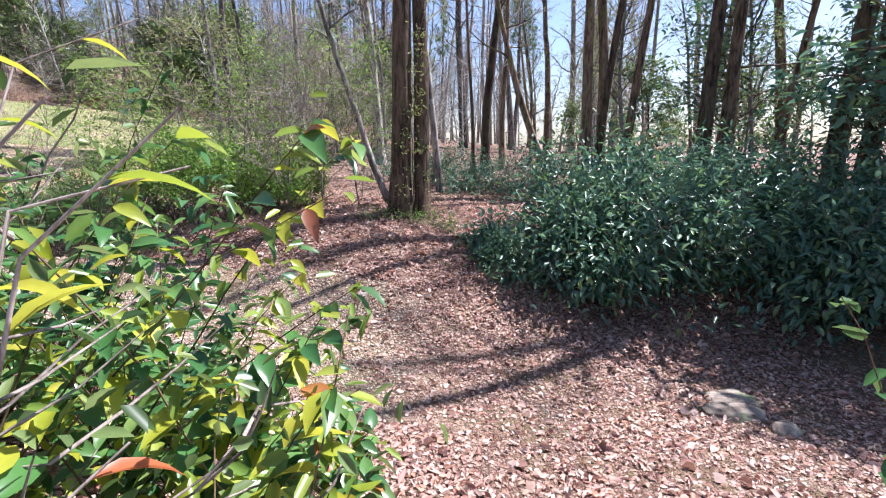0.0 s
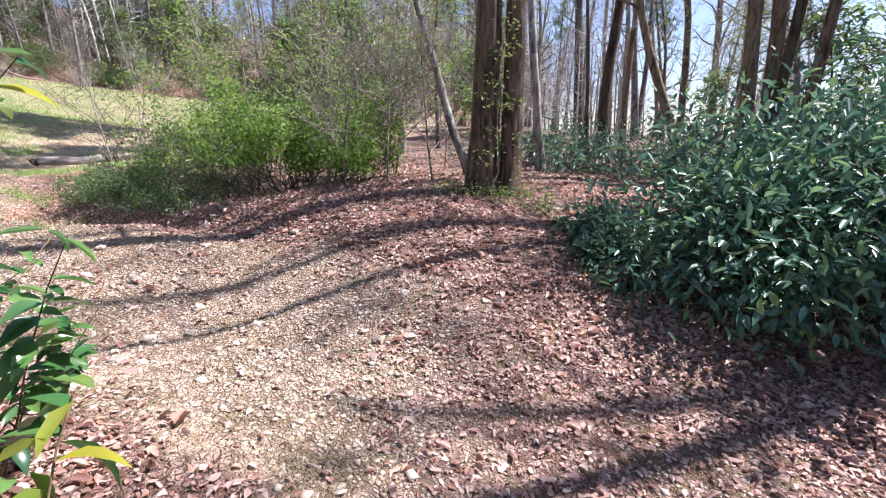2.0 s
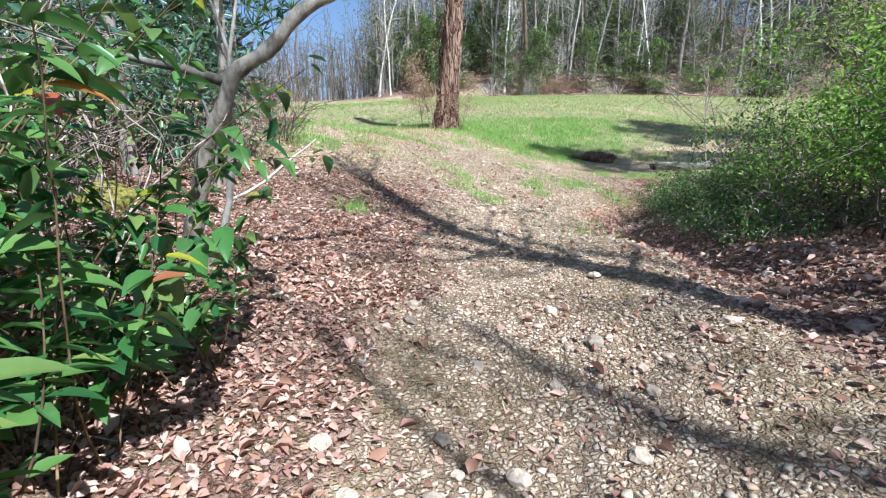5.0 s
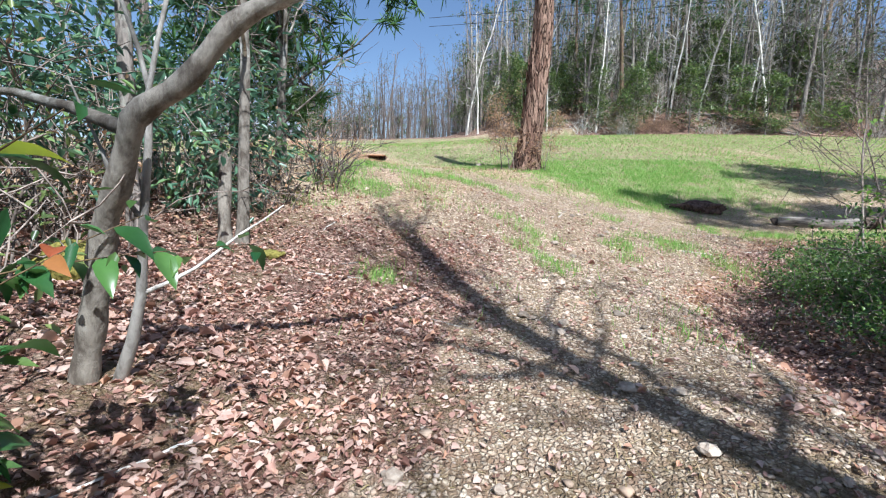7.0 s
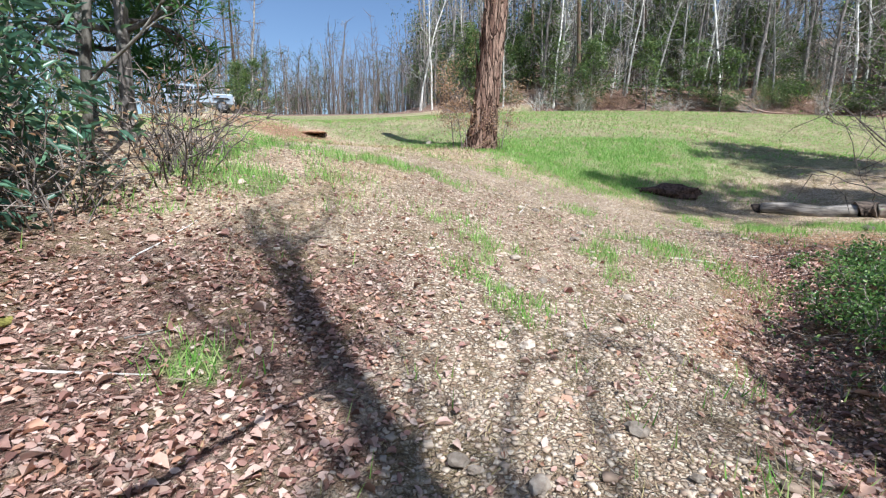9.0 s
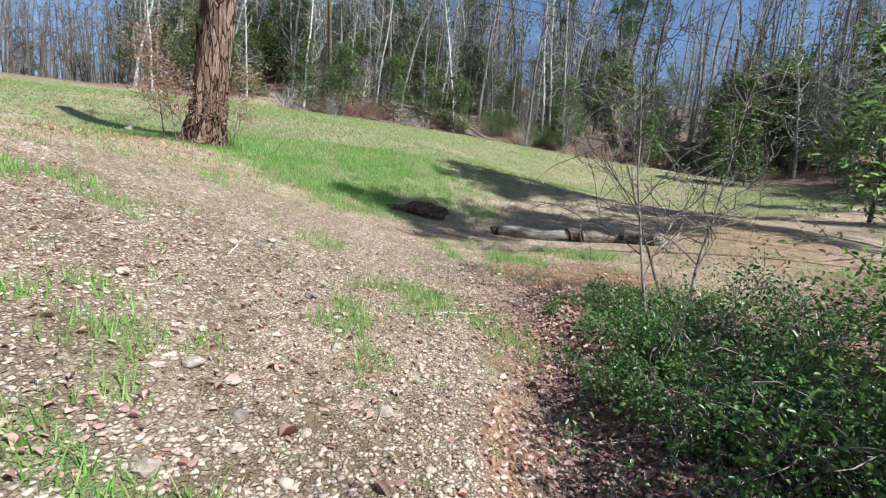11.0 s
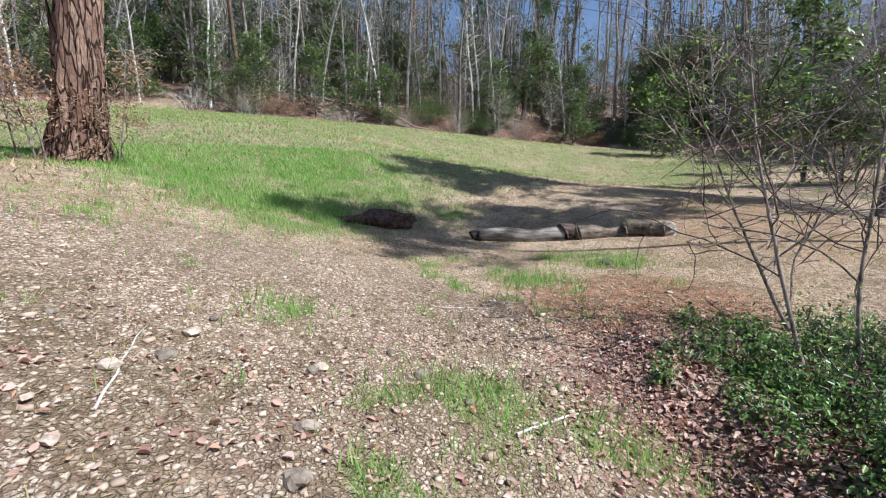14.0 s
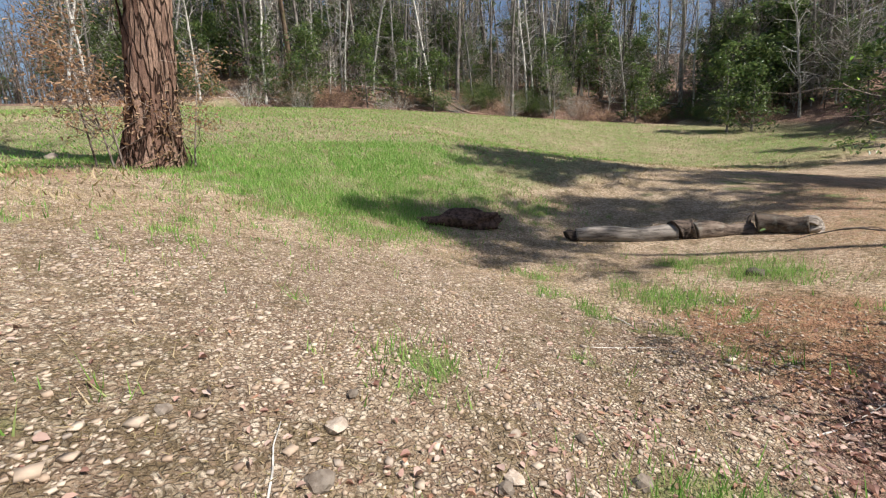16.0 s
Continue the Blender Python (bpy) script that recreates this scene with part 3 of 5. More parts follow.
def shrub(name, label, x, y, rx, ry, height, seed, stems, leaves, size, leaf, category="shrub", droop=-0.2, stem_mat=None, shape=0.42, rz=0.0, low=0.12, outward=0.7, kept=1.0, sway=0.2):
    """A shrub: arching stems, side twigs, and many leaves towards its uneven outside."""
    rng = np.random.RandomState(seed)
    root = empty(name, x, y, gz(x, y) - 0.04, rz)
    pieces, ends = [], []
    for k in range(stems):
        a, q = rng.uniform(0, 6.28), math.sqrt(rng.uniform(0.0, 1.0))
        sx, sy = rx * 0.55 * q * math.cos(a), ry * 0.55 * q * math.sin(a)
        hh = height * rng.uniform(0.6, 1.08) * (1 - 0.3 * q)
        zz = gz(x + sx, y + sy) - gz(x, y)
        p = path_of(rng, (sx, sy, zz), (0.75 * q * math.cos(a) * rx / height, 0.75 * q * math.sin(a) * ry / height, 1), hh * 1.15, 7, sway, -0.05)
        pieces.append(tube(p, np.linspace(0.005 + 0.004 * height, 0.002, 8), 4))
        for _ in range(6):
            j = rng.randint(2, 8)
            p2 = path_of(rng, p[j], unit(p[j] - p[j - 1]) + rng.normal(0, 0.8, 3), hh * rng.uniform(0.2, 0.45), 3, 0.25)
            pieces.append(tube(p2, [0.006, 0.005, 0.004, 0.002], 3))
            ends += [p2[1], p2[2], p2[3]]
        ends += [p[-1], p[-2], p[5]]
    v, f = joined(pieces)
    child("stemwork", mesh_of("stemwork", v, f, stem_mat or TWIG), root, "", "stuff")
    if leaves:
        ends = np.array(ends)
        keep = ends[:, 2] > low * height
        ends = ends[keep] if keep.any() else ends
        if kept < 1:
            ends = ends[rng.uniform(0, 1, len(ends)) < kept]
        at = ends[rng.randint(len(ends), size=leaves)] + rng.normal(0, 1, (leaves, 3)) * (size * 1.0 + 0.025 * height)
        away = unit(at - np.array([0, 0, height * 0.35]))
        way = unit(away * outward + rng.normal(0, 0.6, (leaves, 3)) + [0, 0, droop])
        up = rng.normal(0, 0.35, (leaves, 3)) + [0, 0, 1]
        v, f = leaf_cloud(at, way, up, size * rng.uniform(0.65, 1.2, leaves), size * shape * rng.uniform(0.8, 1.2, leaves))
        child("foliage", mesh_of("foliage", v, f, leaf), root, "", "stuff")
    return tagged(root, label, category)


# woods beyond the field and north-east of the track
def plant_woods():
    rng = np.random.RandomState(7)
    far = -300
    kinds = []
    for k in range(4):
        kinds.append((tree("woodland_tree", "tall bare hardwood tree with grey bark", far + 6 * k, far, 17 + k, 0.17 + 0.03 * k, 20 + k, BARK_GREY, "bare", limbs=34, lo=0.25, reach=3.0, own_limbs=False, twigs=230), 5))
    for k in range(2):
        kinds.append((tree("slender_tree", "slender pale-barked tree with few leaves", far + 6 * k, far + 9, 15 + k, 0.11, 30 + k, BARK_PALE, "bare", limbs=30, lo=0.15, reach=2.2, own_limbs=False, twigs=260), 5))
    for k in range(2):
        kinds.append((tree("pine_tree", "tall straight pine with a dark green top", far + 6 * k, far + 18, 19 + k, 0.2, 40 + k, BARK_BROWN, "pine", limbs=24, lo=0.5, reach=2.6, rise=0.1, crown=420, own_limbs=False), 3))
    for k in range(2):
        kinds.append((tree("understorey_tree", "small evergreen tree with dense olive-green leaves", far + 6 * k, far + 27, 5.5 + k, 0.07, 50 + k, BARK_GREY, "leafy", limbs=34, lo=0.12, reach=2.3, rise=0.2, leaf=LEAF_UNDER, crown=1500, leaf_size=0.27, own_limbs=False), 5))
    for k in range(2):
        kinds.append((tree("brush_tree", "low bare brush tree with tangled grey twigs", far + 6 * k, far + 36, 5.0, 0.06, 60 + k, BARK_PALE, "bare", limbs=40, lo=0.1, reach=2.6, rise=0.3, twigs=520, own_limbs=False), 4))
    kinds.append((tree("young_tree", "young hardwood with pale opening leaves", far, far + 45, 11, 0.1, 70, BARK_GREY, "bare", limbs=30, lo=0.25, reach=2.6, leaf=LEAF_PALE, crown=1100, leaf_size=0.12, own_limbs=False), 2))
    masters = [k for k, n in kinds]
    weight = np.array([n for k, n in kinds], float)
    low = [i for i, (k, n) in enumerate(kinds) if k.name.startswith(("understorey", "brush"))]
    placed = []
    tries = 0
    while len(placed) < 430 and tries < 30000:
        tries += 1
        x, y = rng.uniform(-115, 28), rng.uniform(-45, 105)
        if not inside_woods(np.array([x]), np.array([y]))[0]:
            continue
        edge, _ = line_near(np.array([x]), np.array([y]), WOODS)
        depth = edge[0]
        if west_gap(x, y) > 0.9 and math.hypot(x + 8, y - 5) < 95:
            continue
        if x > -4 and y < 24:
            continue
        if depth > 45 or rng.uniform() > math.exp(-depth / 22):
            continue
        gap = 1.15 + depth * 0.03
        if any((x - a) ** 2 + (y - b) ** 2 < gap * gap for a, b in placed):
            continue
        placed.append((x, y))
        w = weight.copy()
        if depth < 5:
            w[low] *= 2.6
        if y > 20 and x > -24 and rng.uniform() < 0.4:
            continue
        w[8:10] *= 0.25 if y > 20 and x > -24 else 2.0
        if y > 20 and x > -24:
            w[4:6] *= 2.5
            w[12] *= 3
        i = rng.choice(len(masters), p=w / w.sum())
        s = rng.uniform(0.8, 1.2)
        copy_thing(masters[i], Matrix.Translation((x, y, gz(x, y) - 0.15)) @ pose(0, 0, 0, rng.uniform(-3, 3), rng.uniform(-3, 3), rng.uniform(0, 360)) @ Matrix.Scale(s, 4))
    # open woods behind the thicket by the track
    for k in range(34):
        x, y = rng.uniform(-3, 30), rng.uniform(13.5, 52)
        if x < 1.5 and y < 26:
            continue
        if any((x - a) ** 2 + (y - b) ** 2 < 2.2 for a, b in placed):
            continue
        placed.append((x, y))
        i = rng.choice([0, 2, 4, 4, 5, 5, 6, 12])
        copy_thing(masters[i], Matrix.Translation((x, y, gz(x, y) - 0.15)) @ pose(0, 0, 0, rng.uniform(-3, 3), rng.uniform(-3, 3), rng.uniform(0, 360)))
    # understorey at the wood's edge and behind the thicket
    brush = [i for i, (k, n) in enumerate(kinds) if k.name.startswith("brush")]
    for k in range(330):
        s = rng.uniform(0.6, 6.9) if k % 4 else rng.uniform(4.6, 6.9)
        i = int(s)
        a, b = np.array(WOODS[i]), np.array(WOODS[i + 1])
        across = unit(np.array([-(b - a)[1], (b - a)[0]]))
        x, y = a + (b - a) * (s - i) + across * (2.6 + 16 * rng.uniform(0, 1) ** 1.2)
        if west_gap(x, y) > 0.9:
            continue
        tall = k % 3 == 0
        i = rng.choice(brush + [4, 5, 12]) if tall else rng.choice(low + brush)
        q = rng.uniform(1.3, 2.1) if tall and i in brush else (rng.uniform(0.6, 1.6) if i in (8, 9) else rng.uniform(0.35, 1.05))
        if i in (8, 9) and y > 20 and x > -24:
            i = brush[k % 2]
        copy_thing(masters[i], Matrix.Translation((x, y, gz(x, y) - 0.1)) @ pose(0, 0, 0, rng.uniform(-6, 6), rng.uniform(-6, 6), rng.uniform(0, 360)) @ Matrix.Scale(q, 4))
    for k in range(26):
        x, y = rng.uniform(1.5, 16), rng.uniform(14, 30)
        q = rng.uniform(0.35, 0.8)
        copy_thing(masters[low[k % len(low)] if k % 4 == 0 else 12], Matrix.Translation((x, y, gz(x, y) - 0.1)) @ pose(0, 0, 0, 0, 0, rng.uniform(0, 360)) @ Matrix.Scale(q, 4))
    # pale trunks along the edge
    for x, y, q in ((-48.4, 28.5, 1.0), (-49.0, 29.4, 0.9), (-44.9, 40.6, 1.1), (-42.5, 40.6, 1.1), (-50.5, 22.0, 0.9), (-52.5, 16.0, 1.0), (-46.0, 33.5, 0.9), (-38.0, 46.5, 1.0), (-34.0, 51.5, 0.9), (-25.0, 51.0, 1.0), (-15.0, 47.5, 0.9), (-55.5, 9.0, 1.0), (-57.0, 3.0, 0.9), (-31.0, 55.0, 1.0)):
        copy_thing(masters[4 + int(q * 10) % 2], Matrix.Translation((x, y, gz(x, y) - 0.1)) @ pose(0, 0, 0, 0, rng.uniform(-2, 3), rng.uniform(0, 360)) @ Matrix.Scale(q, 4))
    for k in range(12):
        x, y = rng.uniform(-17, -4), rng.uniform(29, 40)
        i = rng.choice(low + brush)
        q = rng.uniform(0.7, 1.5)
        copy_thing(masters[i], Matrix.Translation((x, y, gz(x, y) - 0.1)) @ pose(0, 0, 0, rng.uniform(-5, 5), rng.uniform(-5, 5), rng.uniform(0, 360)) @ Matrix.Scale(q, 4))
    # trees south and behind
    for k in range(36):
        x, y = rng.uniform(-60, 25), rng.uniform(-45, -6)
        if x < -20 and y > -30 + (-x - 20) * 0.1:
            continue
        i = rng.choice([0, 1, 2, 3, 6, 8])
        copy_thing(masters[i], Matrix.Translation((x, y, gz(x, y) - 0.15)) @ pose(0, 0, 0, 0, 0, rng.uniform(0, 360)))
    for m in masters:
        for ob in list(m.children_recursive) + [m]:
            bpy.data.objects.remove(ob)


plant_woods()


def deep_woods():
    """The mass of trunks, limbs and leaves far back in the woods."""
    rng = np.random.RandomState(17)
    wood, leaf = [], []
    for k in range(620):
        s = rng.uniform(0.3, 6.95)
        i = int(s)
        a, b = np.array(WOODS[i], float), np.array(WOODS[i + 1], float)
        across = unit(np.array([-(b - a)[1], (b - a)[0]]))
        x, y = a + (b - a) * (s - i) + across * (4 + 34 * rng.uniform(0, 1) ** 1.2)
        if (x > -7 and y < 45) or west_gap(x, y) > 0.9:
            continue
        h, r = rng.uniform(9, 19), rng.uniform(0.07, 0.2)
        p = path_of(rng, (x, y, gz(x, y) - 0.2), (rng.normal(0, 0.05), rng.normal(0, 0.05), 1), h, 6, 0.03, 0.02)
        wood.append(tube(p, np.linspace(r, 0.02, 7), 6))
        for _ in range(14):
            q = rng.uniform(1.2, 5.9)
            j = int(q)
            t = rng.uniform(0, 6.28)
            b0 = path_of(rng, p[j] + (p[j + 1] - p[j]) * (q - j), (math.cos(t), math.sin(t), rng.uniform(0.0, 0.8)), rng.uniform(0.8, 2.8), 3, 0.2, 0.05)
            wood.append(tube(b0, [0.03, 0.02, 0.014, 0.006], 3))
            if k % 5 < 3 and (y < 25 or x < -26):
                m = 8
                at = b0[rng.randint(1, 4, m)] + rng.normal(0, 0.3, (m, 3))
                leaf.append(leaf_cloud(at, rng.normal(0, 1, (m, 3)), rng.normal(0, 0.5, (m, 3)) + [0, 0, 1], rng.uniform(0.24, 0.42, m), rng.uniform(0.11, 0.19, m)))
    tops = []
    for k in range(430):
        a, q = radians(rng.uniform(181, 222)), rng.uniform(78, 122)
        x, y = -8 + q * math.cos(a), 5 + q * math.sin(a)
        open_sky = math.exp(-((math.degrees(a) - 199) / 4.0) ** 2)
        h, r = rng.uniform(9, 17) * (1 - 0.35 * open_sky), rng.uniform(0.07, 0.16)
        p = path_of(rng, (x, y, gz(x, y) - 0.3), (rng.normal(0, 0.05), rng.normal(0, 0.05), 1), h, 6, 0.04, 0.02)
        tops.append(tube(p, np.linspace(r, 0.02, 7), 5))
        for _ in range(22):
            w = rng.uniform(0.8, 5.9)
            j = int(w)
            t = rng.uniform(0, 6.28)
            b0 = path_of(rng, p[j] + (p[j + 1] - p[j]) * (w - j), (math.cos(t), math.sin(t), rng.uniform(0.3, 1.2)), rng.uniform(0.9, 2.8), 3, 0.2, 0.05)
            tops.append(tube(b0, [0.04, 0.032, 0.025, 0.012], 3))
            if k % 5 == 0:
                at = b0[rng.randint(1, 4, 12)] + rng.normal(0, 0.3, (12, 3))
                leaf.append(leaf_cloud(at, rng.normal(0, 1, (12, 3)), rng.normal(0, 0.5, (12, 3)) + [0, 0, 1], rng.uniform(0.16, 0.3, 12), rng.uniform(0.08, 0.14, 12)))
    tagged(new("far_trees", mesh_of("far_trees", *joined(tops), TWIG, True)), "pale bare trees standing far off beyond the clearing", "woods", "", "stuff")
    tagged(new("far_woods", mesh_of("far_woods", *joined(wood), BARK_GREY, True)), "grey bare trunks and limbs deep in the woods", "woods", "", "stuff")
    tagged(new("far_woods_foliage", mesh_of("far_woods_foliage", *joined(leaf), LEAF_DEEP)), "olive-green evergreen foliage deep in the woods", "foliage", "", "stuff")


deep_woods()

# trees by the track
tree("twin_trunk_tree", "brown twin-trunk tree wound with leafy vines", -0.78, 7.85, 15, 0.178, 101, BARK_BROWN, "bare", (0.0, 0), wander=0.012, limbs=16, lo=0.4, reach=3.2, sides=26)
tree("twin_trunk_tree", "brown upright tree grown close beside its twin", -0.43, 7.98, 14, 0.14, 102, BARK_BROWN, "bare", (0.01, 0.0), wander=0.012, limbs=14, lo=0.4, reach=3.0, sides=24)
tree("young_tree", "thin dark sapling trunk with few branches", -0.1, 10.9, 9, 0.09, 103, BARK_GREY, "bare", (-0.06, 0), limbs=14, reach=1.6)
tree("leaning_tree", "slender dark tree leaning over leaf litter", -1.0, 8.6, 8, 0.07, 104, BARK_GREY, "bare", (-0.42, 0.1), limbs=14, reach=1.8)
tree("leaning_tree", "thin leaning hardwood behind evergreen thicket", 3.35, 14.8, 10, 0.13, 105, BARK_BROWN, "bare", (-0.34, 0), limbs=14, reach=2.0)
tree("young_tree", "thin crooked stem at the thicket's edge", 2.9, 8.95, 16, 0.07, 106, BARK_BROWN, "bare", (-0.03, 0.02), limbs=12, reach=1.6)
for i, (x, y, r, lx) in enumerate(((3.7, 12.0, 0.2, 0.0), (4.15, 12.2, 0.2, 0.03), (4.95, 12.9, 0.17, 0.03), (5.9, 10.5, 0.24, 0.03), (6.4, 10.7, 0.22, 0.04), (9.2, 12.8, 0.14, 0.05), (7.9, 9.3, 0.27, 0.04), (8.8, 9.5, 0.25, 0.05), (1.45, 16.7, 0.24, 0.0), (4.9, 22.5, 0.22, 0.02), (0.9, 13.2, 0.07, -0.1), (2.4, 19.5, 0.16, 0.0))):
    tree("hardwood_tree", "tall brown hardwood trunk standing among evergreen leaves", x, y, 16, r * 0.72, 110 + i, BARK_BROWN, "bare", (lx, 0), limbs=14, lo=0.45, reach=2.8, sides=12, leaf=LEAF_PALE if i in (3, 5) else None, crown=700, own_limbs=False)
tree("pine_tree", "young pine with soft green needles beside the track", -10.4, 0.6, 6.5, 0.09, 130, BARK_GREY, "pine", limbs=46, lo=0.2, reach=2.3, rise=0.15, crown=900, own_limbs=False)
tree("pine_tree", "young pine with soft green needles beside the track", -12.5, -1.5, 7, 0.1, 131, BARK_GREY, "pine", limbs=46, lo=0.15, reach=2.4, rise=0.15, crown=750, own_limbs=False)
tree("small_tree", "pale slender trunk with a side shoot in leaf litter", -6.88, 1.78, 8, 0.062, 132, BARK_LICHEN, "bare", (-0.03, 0.0), limbs=14, lo=0.25, reach=1.8)
tree("small_tree", "grey trunk in dry underbrush", -6.6, 0.85, 9, 0.08, 133, BARK_GREY, "bare", (0.02, 0), limbs=14, lo=0.3, reach=1.8)
tree("sapling", "thin pale sapling rising from leaf litter", -8.9, 1.2, 6, 0.045, 134, BARK_LICHEN, "bare", (0.0, 0), limbs=16, lo=0.15, reach=1.4)


def climbing_vine(x, y, r, height, seed, leaf=None, leaves=230, lean=0.0):
    """A woody vine that winds up a trunk, with tufts of fresh leaves."""
    rng = np.random.RandomState(seed)
    root = empty("climbing_vine", x, y, gz(x, y) - 0.03)
    s = np.linspace(0, 1, 60)
    a = rng.uniform(0, 6.28) + s * rng.uniform(3, 6) + 0.4 * np.sin(s * 14)
    rr = r * (1.25 - 0.3 * s) * (1 + 0.35 * np.exp(-s * 14)) + 0.015
    p = np.stack([rr * np.cos(a), rr * np.sin(a) + lean * height * s, height * s], -1)
    child("stem", mesh_of("stem", *tube(p, 0.014 - 0.008 * s, 6), BARK_BROWN, True), root)
    ends = p[rng.randint(2, 60, 26)]
    ends = ends + unit(ends * [1, 1, 0]) * rng.uniform(0.02, 0.22, (26, 1))
    v, f = leaves_at(rng, ends, leaves, 0.09, 0.065)
    child("foliage", mesh_of("foliage", v, f, leaf or LEAF_PALE), root, "", "stuff")
    tagged(root, "woody vine with dry tan leaves on furrowed bark" if leaf else "woody vine with tufts of yellow-green leaves on a trunk", "vine")


climbing_vine(-0.78, 7.85, 0.2, 4.6, 230)
climbing_vine(-0.78, 7.85, 0.2, 3.4, 231)
climbing_vine(-0.43, 7.98, 0.16, 3.8, 232)



def big_tree():
    """The single large tree in the clearing, with deeply furrowed flaking bark."""
    rng = np.random.RandomState(200)
    root = empty("clearing_tree", -21.0, 5.85, gz(-21.0, 5.85) - 0.1)
    n, sides = 170, 64
    s = np.linspace(0, 1, n) ** 1.25
    path = np.stack([0.15 * np.sin(s * 2.2), 0.75 * s + 0.1 * np.sin(s * 5), 15 * s], -1)
    h = path[:, 2]
    rad = 0.42 * (1 - 0.55 * s) * (1 + 0.42 * np.exp(-h / 0.5))
    v, f = tube(path, rad, sides)
    th = np.tile(np.linspace(0, 2 * np.pi, sides, endpoint=False), n)
    c = np.repeat(path, sides, 0)
    out = unit(v - c)
    d = np.array([noise.noise(Vector((math.cos(a) * 3.2, math.sin(a) * 3.2, z * 0.55))) for a, z in zip(th, c[:, 2])])
    d2 = np.array([noise.noise(Vector((math.cos(a) * 8, math.sin(a) * 8, z * 2.3 + 7))) for a, z in zip(th, c[:, 2])])
    ridge = 1 - np.abs(d) * 2.2
    v = v + out * (0.06 * ridge + 0.055 * d2 + 0.07 * np.exp(-c[:, 2] / 0.45) * np.sin(6 * th + 1))[:, None]
    child("trunk", mesh_of("trunk", v, f, BARK_RED, True), root, "red-brown trunk with flaking furrowed bark")
    pieces, ends = limbs_of(rng, path, 0.42, 14, 0.5, 3.4, 0.4)
    for k in range(14):
        child("limb", mesh_of("limb", *joined(pieces[5 * k:5 * k + 5]), BARK_GREY, True), root)
    child("twigwork", mesh_of("twigwork", *joined(twigs_of(rng, ends, 260, 0.9, 0.006)), TWIG), root, "", "stuff")
    for k in range(26):
        a, z = rng.uniform(0, 6.28), rng.uniform(0.3, 5)
        i = int(np.argmin(np.abs(h - z)))
        r = rad[i] + 0.05
        base = path[i] + np.array([math.cos(a) * r, math.sin(a) * r, 0])
        p = np.array([base, base + [0, 0, 0.25], base + [math.cos(a) * 0.04, math.sin(a) * 0.04, rng.uniform(0.45, 0.8)]])
        vv, ff = tube(p, [0.03, 0.05, 0.012], 5)
        vv = vv + (unit(np.array([math.cos(a), math.sin(a), 0])) * -0.012)
        child("bark_strip", mesh_of("bark_strip", vv, ff, BARK_RED), root)
    tagged(root, "large lone tree with flaking red-brown bark in grass", "tree")


big_tree()
for i in range(3):
    climbing_vine(-21.0, 5.85, 0.45, 5.0 - i, 233 + i, LEAF_TAN, 120, 0.05)
for i, (x, y, h) in enumerate(((-20.7, 5.2, 2.6), (-20.4, 5.35, 1.7), (-20.6, 6.55, 2.2), (-21.2, 4.9, 2.9))):
    tree("beech_shoot", "thin shoot with dry tan leaves beside the lone tree", x, y, h, 0.02, 220 + i, TWIG, "bare", (0, -0.15 if y < 6 else 0.1), limbs=12, lo=0.15, reach=0.9, leaf=LEAF_TAN, crown=420, leaf_size=0.1, sides=6, sink=0.03, twigs=40, own_limbs=False)


# ---- thickets ----
for i, (x, y, rx, ry, h) in enumerate(((2.15, 6.95, 1.05, 1.0, 1.6), (3.2, 7.1, 1.5, 1.2, 2.0), (4.9, 7.2, 1.5, 1.2, 2.1), (6.6, 7.4, 1.6, 1.3, 2.1), (3.1, 8.6, 1.2, 1.2, 1.95), (4.4, 8.9, 1.6, 1.3, 2.0), (6.3, 9.3, 1.6, 1.3, 2.0), (8.4, 7.6, 1.6, 1.4, 2.2), (5.6, 5.9, 1.3, 0.9, 1.9), (7.6, 6.2, 1.4, 1.0, 2.3), (6.6, 5.3, 1.2, 0.8, 1.7))):
    shrub("rhododendron", "dense dark green glossy rhododendron above leaf litter", x, y, rx, ry, h, 300 + i, 30, 3000, 0.15, LEAF_RHODO, "shrub", -0.3, None, 0.36)
for i, (x, y, r, h) in enumerate(((1.05, 6.6, 0.5, 0.55), (0.75, 7.1, 0.4, 0.4), (0.9, 11.0, 0.9, 0.9), (0.2, 12.4, 1.0, 1.0), (1.9, 12.0, 1.0, 1.1), (2.8, 13.6, 1.2, 1.3), (0.6, 15, 1.3, 1.2), (-1.6, 14, 1.2, 0.9))):
    shrub("rhododendron", "low dark green rhododendron clump on leaf litter", x, y, r, r, h, 320 + i, 18, 1000, 0.11, LEAF_RHODO, "shrub", -0.3, None, 0.36)
for i, (x, y, rx, ry, h) in enumerate(((-3.1, 8.3, 0.9, 0.8, 1.2), (-4.3, 8.3, 1.2, 0.9, 2.0), (-5.6, 8.6, 1.2, 0.9, 2.2), (-5.0, 9.5, 1.2, 1.0, 2.6), (-6.6, 10.0, 1.3, 1.0, 1.7), (-3.7, 9.6, 1.1, 0.9, 1.9))):
    shrub("privet_bush", "loose bush of small bright green leaves on arching stems", x, y, rx, ry, h, 340 + i, 24, 4300, 0.058, LEAF_PRIVET, "bush", -0.05, None, 0.55, 0.0, 0.3, 0.2, 0.3, 0.34)
